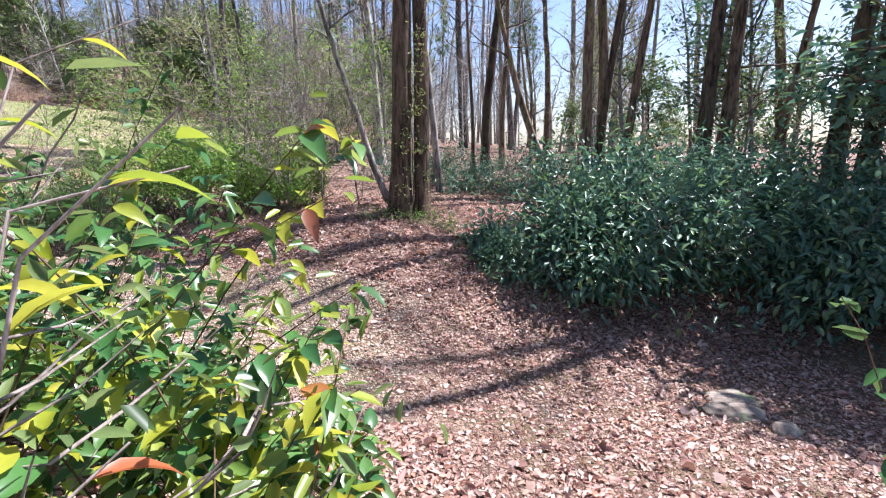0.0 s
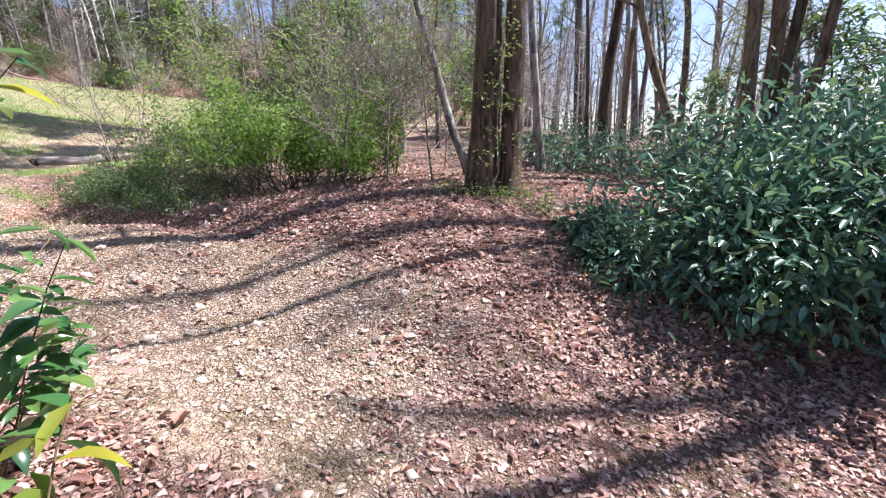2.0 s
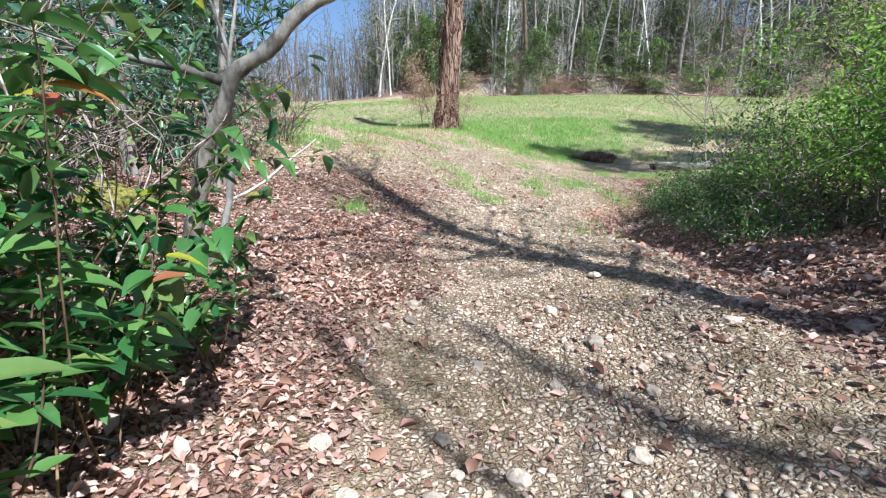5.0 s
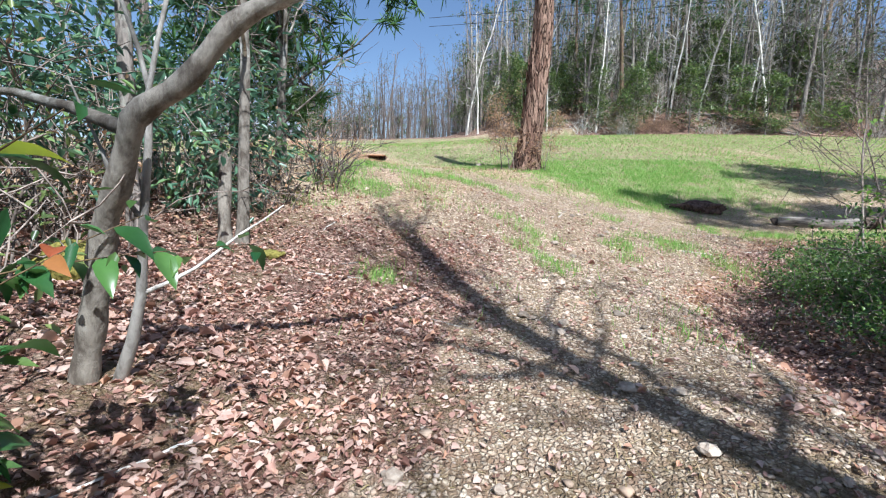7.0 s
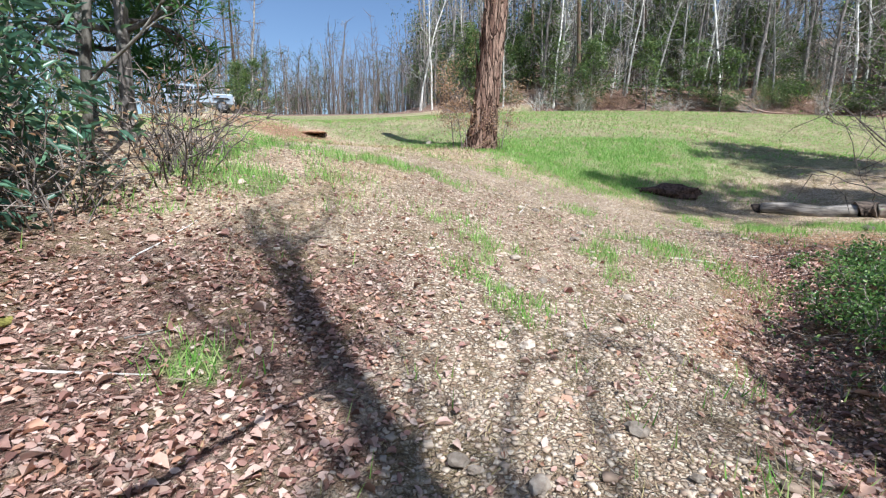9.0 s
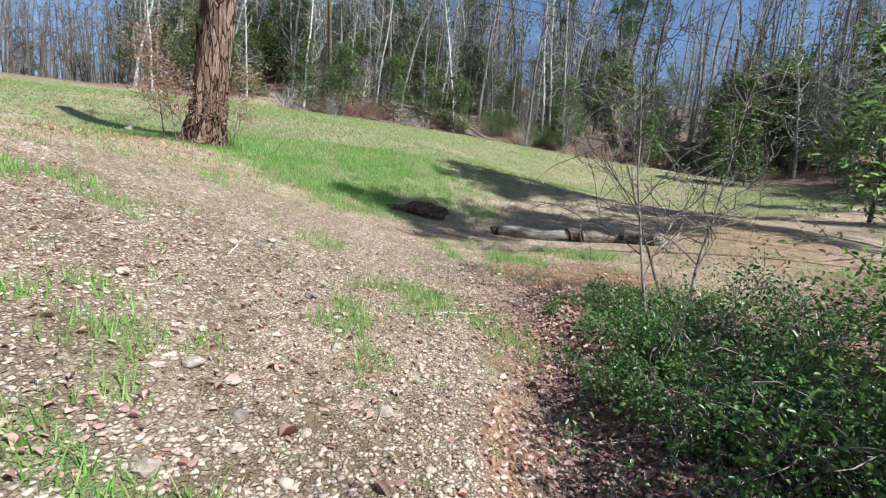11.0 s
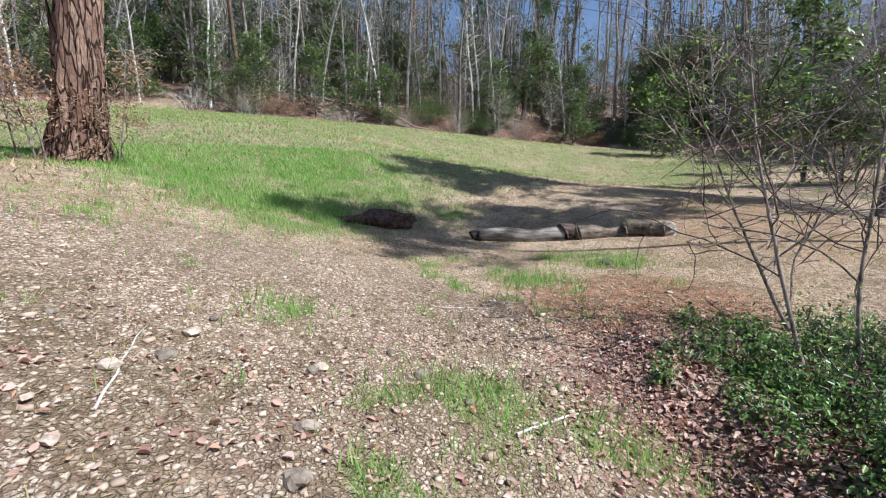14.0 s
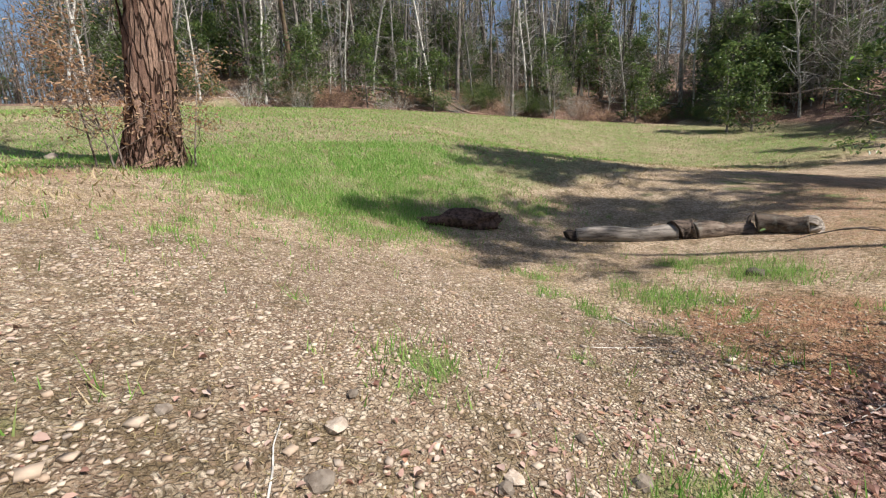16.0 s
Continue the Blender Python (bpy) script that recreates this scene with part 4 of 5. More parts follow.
for i, (x, y, h) in enumerate(((-4.0, 8.9, 3.3), (-5.3, 9.0, 3.6), (-6.2, 9.6, 3.1), (-2.6, 9.4, 2.9), (-3.2, 10.6, 3.8), (-4.4, 11.4, 4.2), (-1.9, 10.2, 3.0), (-6.9, 10.6, 2.8))):
    tree("arching_sapling", "slender arching sapling with clusters of yellow-green leaves", x, y, h, 0.02, 460 + i, TWIG, "bare", (0.2 * math.sin(i * 2.3), 0.15 * math.cos(i * 1.7)), limbs=16, lo=0.2, reach=1.3, leaf=LEAF_PALE if i % 2 else LEAF_PRIVET, crown=1200, leaf_size=0.07, sides=6, sink=0.03, twigs=60, own_limbs=False)
for i, (x, y, rx, ry, h, n) in enumerate(((-6.9, 8.8, 1.2, 0.9, 1.5, 3400), (-8.0, 9.3, 1.1, 0.9, 1.2, 2600), (-7.4, 8.1, 0.9, 0.7, 0.75, 1500), (-8.3, 8.5, 0.8, 0.6, 0.5, 1000), (-6.4, 7.9, 0.9, 0.6, 0.6, 1100), (-8.9, 9.3, 0.7, 0.5, 0.5, 800), (-5.6, 7.7, 0.8, 0.5, 0.5, 800))):
    shrub("bramble_bush", "tangled bramble with dark green leaves and dry stems", x, y, rx, ry, h, 480 + i, 34, int(n * 1.4), 0.043, LEAF_BRAMBLE, "bush", -0.1, None, 0.6, 0.0, 0.1, 0.3, 0.45, 0.36)
for i, (x, y, r, h) in enumerate(((-9.0, 9.0, 0.7, 0.35), (-9.6, 9.7, 0.6, 0.3), (-8.9, 9.8, 0.7, 0.4), (-8.2, 8.6, 0.6, 0.35), (-9.3, 9.25, 0.5, 0.25), (-9.9, 9.2, 0.4, 0.2), (-10.0, 9.9, 0.5, 0.25), (-9.3, 10.2, 0.6, 0.35))):
    shrub("ground_ivy", "low dark green creeper spreading over leaf litter", x, y, r, r, h, 360 + i, 24, 900, 0.045, LEAF_BRAMBLE, "plant", -0.1, None, 0.5)
for i, (x, y, rx, ry, h, n) in enumerate(((-7.7, 0.5, 1.0, 0.8, 2.0, 1500), (-8.6, -0.4, 1.2, 1.0, 2.6, 1800), (-6.4, -0.6, 1.2, 1.0, 2.8, 1800), (-5.2, -0.2, 1.1, 0.9, 2.4, 1500), (-7.45, 1.05, 0.4, 0.35, 0.7, 320))):
    shrub("rhododendron", "tall dark rhododendron in shaded underbrush", x, y, rx, ry, h, 370 + i, 22, n, 0.14, LEAF_RHODO, "shrub", -0.3, None, 0.36)
for i, (x, y, rx, ry, h, n, m) in enumerate(((-3.6, 1.9, 0.8, 0.6, 1.9, 500, LEAF_UNDER), (-4.8, 1.0, 0.9, 0.7, 2.0, 700, LEAF_UNDER), (-5.9, 0.9, 0.9, 0.6, 1.7, 200, LEAF_TAN), (-8.0, 1.6, 0.7, 0.5, 1.1, 120, LEAF_TAN), (-9.2, 1.9, 0.7, 0.4, 1.2, 80, LEAF_TAN), (-9.9, 1.6, 0.8, 0.5, 1.2, 120, LEAF_TAN), (-2.8, 1.2, 0.8, 0.6, 2.2, 1200, LEAF_UNDER), (-1.8, 0.7, 0.8, 0.6, 1.9, 900, LEAF_UNDER))):
    shrub("dry_brush", "tangle of bare brown stems with a few old leaves", x, y, rx, ry, h, 380 + i, 22, n, 0.07, m, "brush")
for i, (x, y, h) in enumerate(((-2.2, 8.0, 2.6), (-2.7, 7.6, 1.9), (-1.6, 8.3, 2.2), (-9.35, 9.75, 3.2), (-9.1, 10.1, 3.0), (-9.6, 10.4, 2.6), (-3.4, 9.0, 3.4))):
    tree("sapling", "thin dark sapling with a few fresh green leaves", x, y, h, 0.018, 400 + i, TWIG, "bare", ((-0.35, 0.1), (-0.15, 0.25), (-0.5, -0.05))[i - 3] if 3 <= i <= 5 else (0.12 * math.sin(i * 2.1), 0.1 * math.cos(i * 3.0)), limbs=16, lo=0.15, reach=1.3, leaf=LEAF_PRIVET, crown=150, leaf_size=0.05, sides=6, sink=0.03, twigs=70, own_limbs=False)
# the first three are added to shade the ground below the thicket
for i, (x, y, h) in enumerate(((9.2, 7.4, 9), (10.8, 9.4, 11), (7.4, 6.9, 5.5), (12.5, 12.5, 10), (9.5, 15.5, 9), (14.5, 16.0, 11))):
    tree("evergreen_tree", "dense dark evergreen tree beyond the thicket, some added for shade", x, y, h, 0.14, 440 + i, BARK_BROWN, "leafy", limbs=44, lo=0.15, reach=2.6, rise=0.1, leaf=LEAF_RHODO, crown=3400, leaf_size=0.2, own_limbs=False)
for i, (x, y) in enumerate(((-7.6, 16.3), (-10.2, 20.7), (-9.7, 23.5), (-5.7, 24.0), (-3.6, 27.0), (-6.3, 20.4))):
    tree("pine_tree", "tall pine with a dense green top at the clearing's edge", x, y, 18, 0.115, 410 + i, BARK_GREY, "pine", limbs=36, lo=0.7, reach=3.5, rise=0.15, crown=950, own_limbs=False)


for i, (x, y, h) in enumerate(((-27.5, 44.5, 6.5), (-26.2, 45.6, 5.0), (-19.5, 46.0, 5.5), (-36.5, 46.0, 5.0), (-47.0, 26.5, 5.5), (-51.0, 15.5, 6.0), (-53.5, 8.0, 7.0))):
    tree("holly_tree", "bushy evergreen tree with pale-lit leaves at the wood's edge", x, y, h, 0.09, 630 + i, BARK_GREY, "leafy", limbs=30, lo=0.06, reach=1.8, rise=0.15, leaf=LEAF_UNDER, crown=1300, leaf_size=0.28, own_limbs=False)


for i, (x, y) in enumerate(((-0.62, 7.6), (-0.3, 7.75), (-0.95, 7.65), (-1.2, 7.4), (0.1, 7.5))):
    shrub("low_weed", "small tuft of fresh green leaves at the tree's foot", x, y, 0.25, 0.2, 0.3, 240 + i, 9, 160, 0.05, LEAF_PRIVET, "weed")


# ---- drooping-leaved plants beside the path ----
def leaf_shape(length, width, bend, fold, mat):
    """One pointed leaf with a folded midrib, curving down to its tip."""
    rows = [(0.0, 0.03), (0.12, 0.55), (0.32, 1.0), (0.55, 0.9), (0.78, 0.5), (1.0, 0.02)]
    v, f = [], []
    for s, w in rows:
        a = bend * s
        y = length * (math.sin(a) / bend if bend else s)
        z = -length * (1 - math.cos(a)) / bend if bend else 0
        for k in (-1, 0, 1):
            v.append((k * width * w / 2, y, z + abs(k) * width * w * fold))
    for r in range(len(rows) - 1):
        for k in (0, 1):
            i = r * 3 + k
            f.append((i, i + 1, i + 4, i + 3))
    return mesh_of("leaf", v, f, mat, True)


LEAVES = {}
for tag, mat in (("green", LEAF_LEUCO), ("yellow", LEAF_YELLOW), ("orange", LEAF_ORANGE)):
    LEAVES[tag] = [leaf_shape(l, w, b, 0.22, mat) for l, w, b in ((0.115, 0.046, 0.7), (0.1, 0.044, 0.5), (0.13, 0.05, 0.9), (0.085, 0.04, 0.4))]


WALKED = [(0.05, -0.3), (0.3, 0.9), (0.25, 1.9), (-0.05, 2.8), (-0.9, 3.75), (-3.7, 4.45)]


def leafy_plant(x, y, seed, stems, height, leaves, spread=0.5, heading=None, mix=(0.94, 0.04, 0.02), label="arching evergreen stems with drooping pointed green leaves"):
    rng = np.random.RandomState(seed)
    root = empty("leafy_plant", x, y, gz(x, y) - 0.02)
    mass = []
    for k in range(stems):
        a = rng.uniform(0, 6.28) if heading is None else heading + rng.normal(0, 0.7)
        h = height * rng.uniform(0.6, 1.1)
        p = path_of(rng, (rng.normal(0, 0.12), rng.normal(0, 0.12), 0), (math.cos(a) * spread, math.sin(a) * spread, 1), h * 1.2, 10, 0.07, -0.07)
        near = line_near(x + p[:, 0], y + p[:, 1], WALKED)[0] < np.where(y + p[:, 1] < 2.4, 0.5, 0.8)
        if near.any():
            p = p[:max(3, int(np.argmax(near)))]
        n = len(p)
        child("stem", mesh_of("stem", *tube(p, np.linspace(0.005, 0.0018, n), 5), STEM, True), root)
        mass.append(np.repeat(p[min(3, n - 2):], 2, 0))
        for q in range(leaves):
            s = rng.uniform(min(2.0, n - 2), n - 1.01)
            i = int(s)
            at = p[i] + (p[i + 1] - p[i]) * (s - i)
            w = unit(p[i + 1] - p[i])
            side = unit(np.cross(w, [0, 0, 1])) * (1 if q % 2 else -1)
            way = unit(side + 0.5 * w + rng.normal(0, 0.25, 3) + [0, 0, -0.35])
            if line_near(np.array([x + at[0]]), np.array([y + at[1]]), WALKED)[0][0] < (0.52 if y + at[1] < 2.4 else 0.85):
                continue
            tag = rng.choice(["green", "yellow", "orange"], p=mix)
            ob = child("leaf", LEAVES[tag][rng.randint(4)], root)
            turn = Vector(way).to_track_quat("Y", "Z").to_matrix().to_4x4()
            ob.matrix_basis = Matrix.Translation(at) @ turn @ pose(0, 0, 0, 0, rng.uniform(-35, 35), 0) @ Matrix.Scale(rng.uniform(1.0, 1.6), 4)
    at = np.concatenate(mass)
    m = len(at)
    at = at + rng.normal(0, 0.03, (m, 3))
    way = unit(rng.normal(0, 1, (m, 3)) * [1, 1, 0.3] + [0, 0, -0.45])
    ok = line_near(x + at[:, 0], y + at[:, 1], WALKED)[0] > np.where(y + at[:, 1] < 2.4, 0.42, 0.85)
    v, f = leaf_cloud(at[ok], way[ok], rng.normal(0, 0.35, (m, 3))[ok] + [0, 0, 1], rng.uniform(0.07, 0.12, m)[ok], rng.uniform(0.03, 0.045, m)[ok])
    child("foliage", mesh_of("foliage", v, f, LEAF_MASS_YELLOW if mix[1] > 0.15 else LEAF_MASS), root, "", "stuff")
    return tagged(root, label, "plant", "plants along the path")


for i, (x, y, n, h, l, m) in enumerate((
        (-0.6, 0.7, 11, 1.45, 17, (0.5, 0.44, 0.06)), (-0.85, 1.15, 13, 1.55, 18, (0.6, 0.37, 0.03)), (-1.35, 1.0, 12, 1.8, 18, (0.65, 0.33, 0.02)),
        (-0.75, 1.7, 12, 0.95, 16, (0.8, 0.18, 0.02)), (-1.2, 1.6, 12, 1.35, 17, (0.75, 0.23, 0.02)), (-1.55, 2.4, 12, 1.05, 17, (0.95, 0.03, 0.02)),
        (-2.05, 2.75, 14, 1.6, 18, (0.97, 0.02, 0.01)), (-2.35, 2.35, 14, 1.85, 18, (0.93, 0.06, 0.01)), (-2.75, 2.7, 13, 1.5, 18, (0.95, 0.03, 0.02)),
        (-3.3, 2.8, 11, 0.9, 14, (0.95, 0.03, 0.02)), (-2.95, 2.15, 14, 2.1, 18, (0.92, 0.06, 0.02)), (-0.5, 1.2, 10, 0.65, 16, (0.85, 0.11, 0.04)))):
    leafy_plant(x, y, 500 + i, n, h, l, 0.42, None, m)


def near_spray(seed):
    """Long arching shoots whose leaves hang close beside the path's start."""
    rng = np.random.RandomState(seed)
    root = empty("leafy_shoot", -0.62, 0.35)
    z = root.matrix_world.translation.z
    for tag, pts, ln in (("yellow", ((0, 0, 0), (0.02, 0.1, 0.9), (0.1, 0.2, 1.55 - z), (0.3, 0.28, 1.75 - z)), 0.15), ("yellow", ((0, 0, 0), (-0.05, 0.15, 0.9), (0.0, 0.3, 1.6 - z), (0.22, 0.42, 1.66 - z)), 0.15), ("orange", ((0, 0, 0), (0.05, 0.05, 0.6), (0.12, 0.12, 1.2 - z), (0.2, 0.2, 1.27 - z)), 0.15), ("yellow", ((0, 0, 0), (-0.15, 0.3, 1.2), (-0.2, 0.55, 2.0 - z), (0.0, 0.7, 2.2 - z)), 0.12), ("green", ((0, 0, 0), (-0.2, 0.2, 1.2), (-0.3, 0.4, 2.0 - z), (-0.05, 0.6, 2.12 - z)), 0.12), ("yellow", ((0, 0, 0), (-0.3, 0.4, 1.1), (-0.4, 0.8, 1.9 - z), (-0.2, 1.0, 2.05 - z)), 0.12)):
        p = np.stack([np.interp(np.linspace(0, 3, 13), range(4), [q[k] for q in pts]) for k in range(3)], -1)
        child("stem", mesh_of("stem", *tube(p, np.linspace(0.005, 0.002, 13), 5), TWIG, True), root)
        for s in range(4, 13, 3):
            way = unit(np.array([0.7 if s % 4 else -0.3, 0.5, 0.1]) + rng.normal(0, 0.3, 3))
            ob = child("leaf", LEAVES[tag][2], root)
            ob.matrix_basis = Matrix.Translation(p[s]) @ Vector(way).to_track_quat("Y", "Z").to_matrix().to_4x4() @ Matrix.Diagonal((0.62 * ln / 0.13, ln / 0.13, ln / 0.13, 1))
    tagged(root, "long arching shoots with yellow-green and red leaves", "plant", "plants along the path")


near_spray(530)
leafy_plant(-0.66, 2.5, 520, 7, 0.45, 9, 0.6, None, (0.5, 0.1, 0.4), "small low plant with green and rust-red leaves")
leafy_plant(2.1, 1.3, 521, 4, 1.45, 8, 0.25, 3.1, (1, 0, 0))


def leaning_limb():
    """The lichened tree that leans out over the path."""
    root = empty("leaning_tree", -4.4, 2.35)
    z = root.matrix_world.translation.z
    p = np.array([(-4.4, 2.35, z - 0.1), (-4.38, 2.45, 0.6), (-4.32, 2.62, 1.1), (-4.25, 2.83, 1.5), (-4.28, 3.1, 1.74), (-4.3, 3.36, 1.98), (-4.35, 3.8, 2.25), (-4.7, 4.4, 2.5), (-5.2, 5.0, 2.9)]) - [-4.4, 2.35, z]
    rng = np.random.RandomState(600)
    fine = np.stack([np.interp(np.linspace(0, 8, 41), range(9), p[:, k]) for k in range(3)], -1)
    fine[:, 2] += 0.02 * np.sin(np.arange(41) * 0.9)
    v, f = tube(fine, np.interp(np.linspace(0, 8, 41), [0, 3, 5, 8], [0.065, 0.05, 0.04, 0.01]) * (1 + 0.1 * np.sin(np.arange(41) * 1.7)), 12)
    child("trunk", mesh_of("trunk", v, f, BARK_LICHEN, True), root, "grey trunk blotched with pale lichen")
    for at, w, ln, r in (((0.15, 0.47, 1.47 - z), (-0.2, -0.9, 0.5), 1.5, 0.035), ((0.1, 1.0, 1.97 - z), (-1, 0.2, 0.2), 1.4, 0.016), ((0.04, 1.45, 2.24 - z), (-0.6, 1, -0.1), 1.2, 0.011)):
        q = path_of(rng, at, w, ln, 8, 0.16, 0.02)
        child("limb", mesh_of("limb", *tube(q, np.linspace(r, 0.005, 9), 8), BARK_LICHEN, True), root)
    tagged(root, "lichen-covered grey tree leaning out over the path", "tree")


leaning_limb()


def forked_sapling(x, y, seed):
    rng = np.random.RandomState(seed)
    root = empty("forked_sapling", x, y, gz(x, y) - 0.04)
    p = np.array([(0, 0, 0), (0.03, 0.12, 0.25), (0.05, 0.2, 0.5), (0.06, 0.24, 0.85), (0.04, 0.27, 1.2), (0.03, 0.28, 1.45)])
    child("trunk", mesh_of("trunk", *tube(p, [0.035, 0.03, 0.024, 0.02, 0.017, 0.015], 8), BARK_PALE, True), root)
    for w, ln, at in (((0.0, 0.25, 1), 1.3, 5), ((-0.1, -0.2, 1), 1.2, 5), ((-0.6, 0.9, 0.35), 0.8, 2), ((0.3, -0.4, 0.8), 0.7, 3)):
        q = path_of(rng, p[at], w, ln, 6, 0.1, 0.03)
        child("limb", mesh_of("limb", *tube(q, np.linspace(0.013, 0.004, 7), 6), BARK_PALE, True), root)
    tagged(root, "thin forked pale sapling growing out of fallen leaves", "sapling")


forked_sapling(-4.47, 2.48, 610)


def broken_stub(x, y):
    root = empty("tree_stub", x, y, gz(x, y) - 0.08)
    z = np.linspace(0, 0.95, 14)
    v, f = tube(np.stack([0.02 * np.sin(z * 5), 0.015 * z, z], -1), 0.062 * (1 + 0.5 * np.exp(-z / 0.12)) * (1 + 0.06 * np.sin(z * 14)), 12)
    v[-12:, 2] += np.array([0.05, 0.1, 0.02, -0.06, -0.1, -0.02, 0.04, -0.05, -0.12, 0.03, 0.08, 0.0])
    child("trunk", mesh_of("trunk", v, f, BARK_LICHEN, True), root)
    core = np.stack([np.zeros(3), np.zeros(3), np.array([0.7, 0.82, 0.9])], -1)
    child("splintered_core", mesh_of("splintered_core", *tube(core, [0.05, 0.045, 0.01], 8), WOOD_DARK), root)
    tagged(root, "broken grey tree stub beside a slender trunk", "stub")


broken_stub(-6.8, 1.66)


# ---- loose things ----
def lump(size, seed, rough=0.25, flat=0.6, detail=3):
    """An uneven rounded rock or mound, resting on its flattened foot."""
    bm = bmesh.new()
    bmesh.ops.create_icosphere(bm, subdivisions=detail, radius=1)
    for v in bm.verts:
        d = v.co.normalized()
        n = noise.noise(d * 1.4 + Vector((seed, 0, 0))) + 0.5 * noise.noise(d * 3.1 + Vector((0, seed, 0))) + 0.22 * noise.noise(d * 7 + Vector((0, 0, seed)))
        v.co = d * (1 + rough * n)
        v.co = Vector((v.co.x * size[0], v.co.y * size[1], max(-0.35, v.co.z) * size[2]))
    return bm


def lone(name, bm, mat, x, y, label, category, dz=0.0, rz=0.0, group="", smooth=True):
    me = bpy.data.meshes.new(name)
    bm.to_mesh(me)
    bm.free()
    me.materials.append(mat)
    if smooth:
        for p in me.polygons:
            p.use_smooth = True
    ob = new(name, me)
    ob.matrix_world = pose(x, y, gz(x, y) + dz, 0, 0, rz)
    return tagged(ob, label, category, group)


for i, (x, y, a, b, c) in enumerate(((2.8, 3.85, 0.3, 0.17, 0.045), (3.05, 3.5, 0.14, 0.11, 0.05), (3.0, 4.15, 0.2, 0.26, 0.035), (0.88, 7.74, 0.34, 0.2, 0.16))):
    lone("rock", lump((a, b, c), 3.7 * i + 1, 0.3), ROCK, x, y, "flat weathered grey rock half sunk in leaf litter", "rock", 0.02, 40 * i)
lone("mossy_mound", lump((0.3, 0.26, 0.2), 21.0, 0.3), MOSS, -5.45, 1.25, "rounded yellow-green moss mound under trees", "mound")
lone("mossy_mound", lump((0.2, 0.15, 0.05), 22.0, 0.4), MOSS, -6.8, 2.14, "small yellow-green moss cushion on fallen leaves", "mound")
lone("earth_clod", lump((0.75, 0.32, 0.26), 31.0, 0.55, 0.6, 4), CLOD, -17.1, 10.75, "dark clod of roots and earth lying in grass", "clod", 0.0, 60)
CLAY = plain("red_clay", (0.46, 0.28, 0.17), 0.95, 0, 0.35, 9, 0.1)
lone("clay_mound", lump((1.5, 0.6, 0.12), 61.0, 0.5, 0.6, 4), CLAY, -28.3, -2.4, "low mound of bare orange clay beside the track", "mound", -0.03, 35)
# dark lump in place of the dark hole by the clay mound
lone("earth_clod", lump((0.5, 0.25, 0.2), 63.0, 0.5, 0.6, 3), CLOD, -27.7, -1.7, "dark lump standing for a hole at the foot of a clay mound", "clod", 0.0, 35)
lone("stone", lump((0.13, 0.1, 0.09), 41.0, 0.35), ROCK, -12.27, 11.95, "pale stone in a tuft of grass", "stone")
lone("stone", lump((0.22, 0.16, 0.15), 43.0, 0.4), ROCK, -24.0, 3.9, "grey stone beside the lone tree's shadow", "stone")


def log_part(root, name, length, r0, r1, mat, x0, seed, label="", bend=0.03):
    rng = np.random.RandomState(seed)
    n, sides = 30, 20
    s = np.linspace(0, 1, n)
    p = np.stack([x0 + s * length, bend * np.sin(s * 3), r0 * 0.8 + 0.02 * np.sin(s * 7)], -1)
    rad = (r0 + (r1 - r0) * s) * (1 + 0.06 * np.sin(s * 11 + seed))
    v, f = tube(p, rad, sides)
    th = np.tile(np.linspace(0, 6.28318, sides, endpoint=False), n)
    c = np.repeat(p, sides, 0)
    k = np.array([noise.noise(Vector((a * 1.2, math.cos(t) * 1.5, math.sin(t) * 1.5 + seed))) for a, t in zip(c[:, 0] * 2, th)])
    v = c + (v - c) * (1 + 0.18 * k)[:, None]
    me = bpy.data.meshes.new(name)
    caps = [tuple(range(sides))[::-1], tuple(range((n - 1) * sides, n * sides))]
    me.from_pydata(v.tolist(), [], [tuple(q) for q in f.tolist()] + caps)
    me.materials.append(mat)
    for q in me.polygons:
        q.use_smooth = len(q.vertices) == 4
    return child(name, me, root, label)


def fallen_log():
    root = empty("fallen_log", -15.4, 12.25, None, math.degrees(math.atan2(2.1, 2.1)))
    log_part(root, "trunk", 1.75, 0.13, 0.2, WOOD_GREY, 0.0, 5, "bleached grey trunk with the bark gone")
    log_part(root, "rotten_end", 0.22, 0.1, 0.13, WOOD_DARK, -0.16, 8, "dark broken end")
    log_part(root, "knot", 0.34, 0.22, 0.21, WOOD_DARK, 1.72, 9, "dark swollen knot")
    log_part(root, "upper_trunk", 0.95, 0.19, 0.17, BARK_LOG, 2.04, 11, "bark-covered upper trunk")
    stub = np.array([(2.9, 0, 0.28), (2.92, 0.02, 0.42), (2.98, 0.03, 0.5)])
    child("branch_stub", mesh_of("branch_stub", *tube(stub, [0.04, 0.03, 0.012], 6), WOOD_DARK), root)
    tagged(root, "long weathered fallen log lying on bare ground", "log")
    short = empty("log_section", -13.22, 14.3, None, 20)
    log_part(short, "trunk", 0.72, 0.17, 0.18, BARK_LOG, 0.0, 15, "dark bark")
    log_part(short, "cut_end", 0.03, 0.165, 0.16, WOOD_GREY, 0.71, 17, "pale cut end")
    tagged(short, "short dark section of log beside the fallen trunk", "log")


fallen_log()


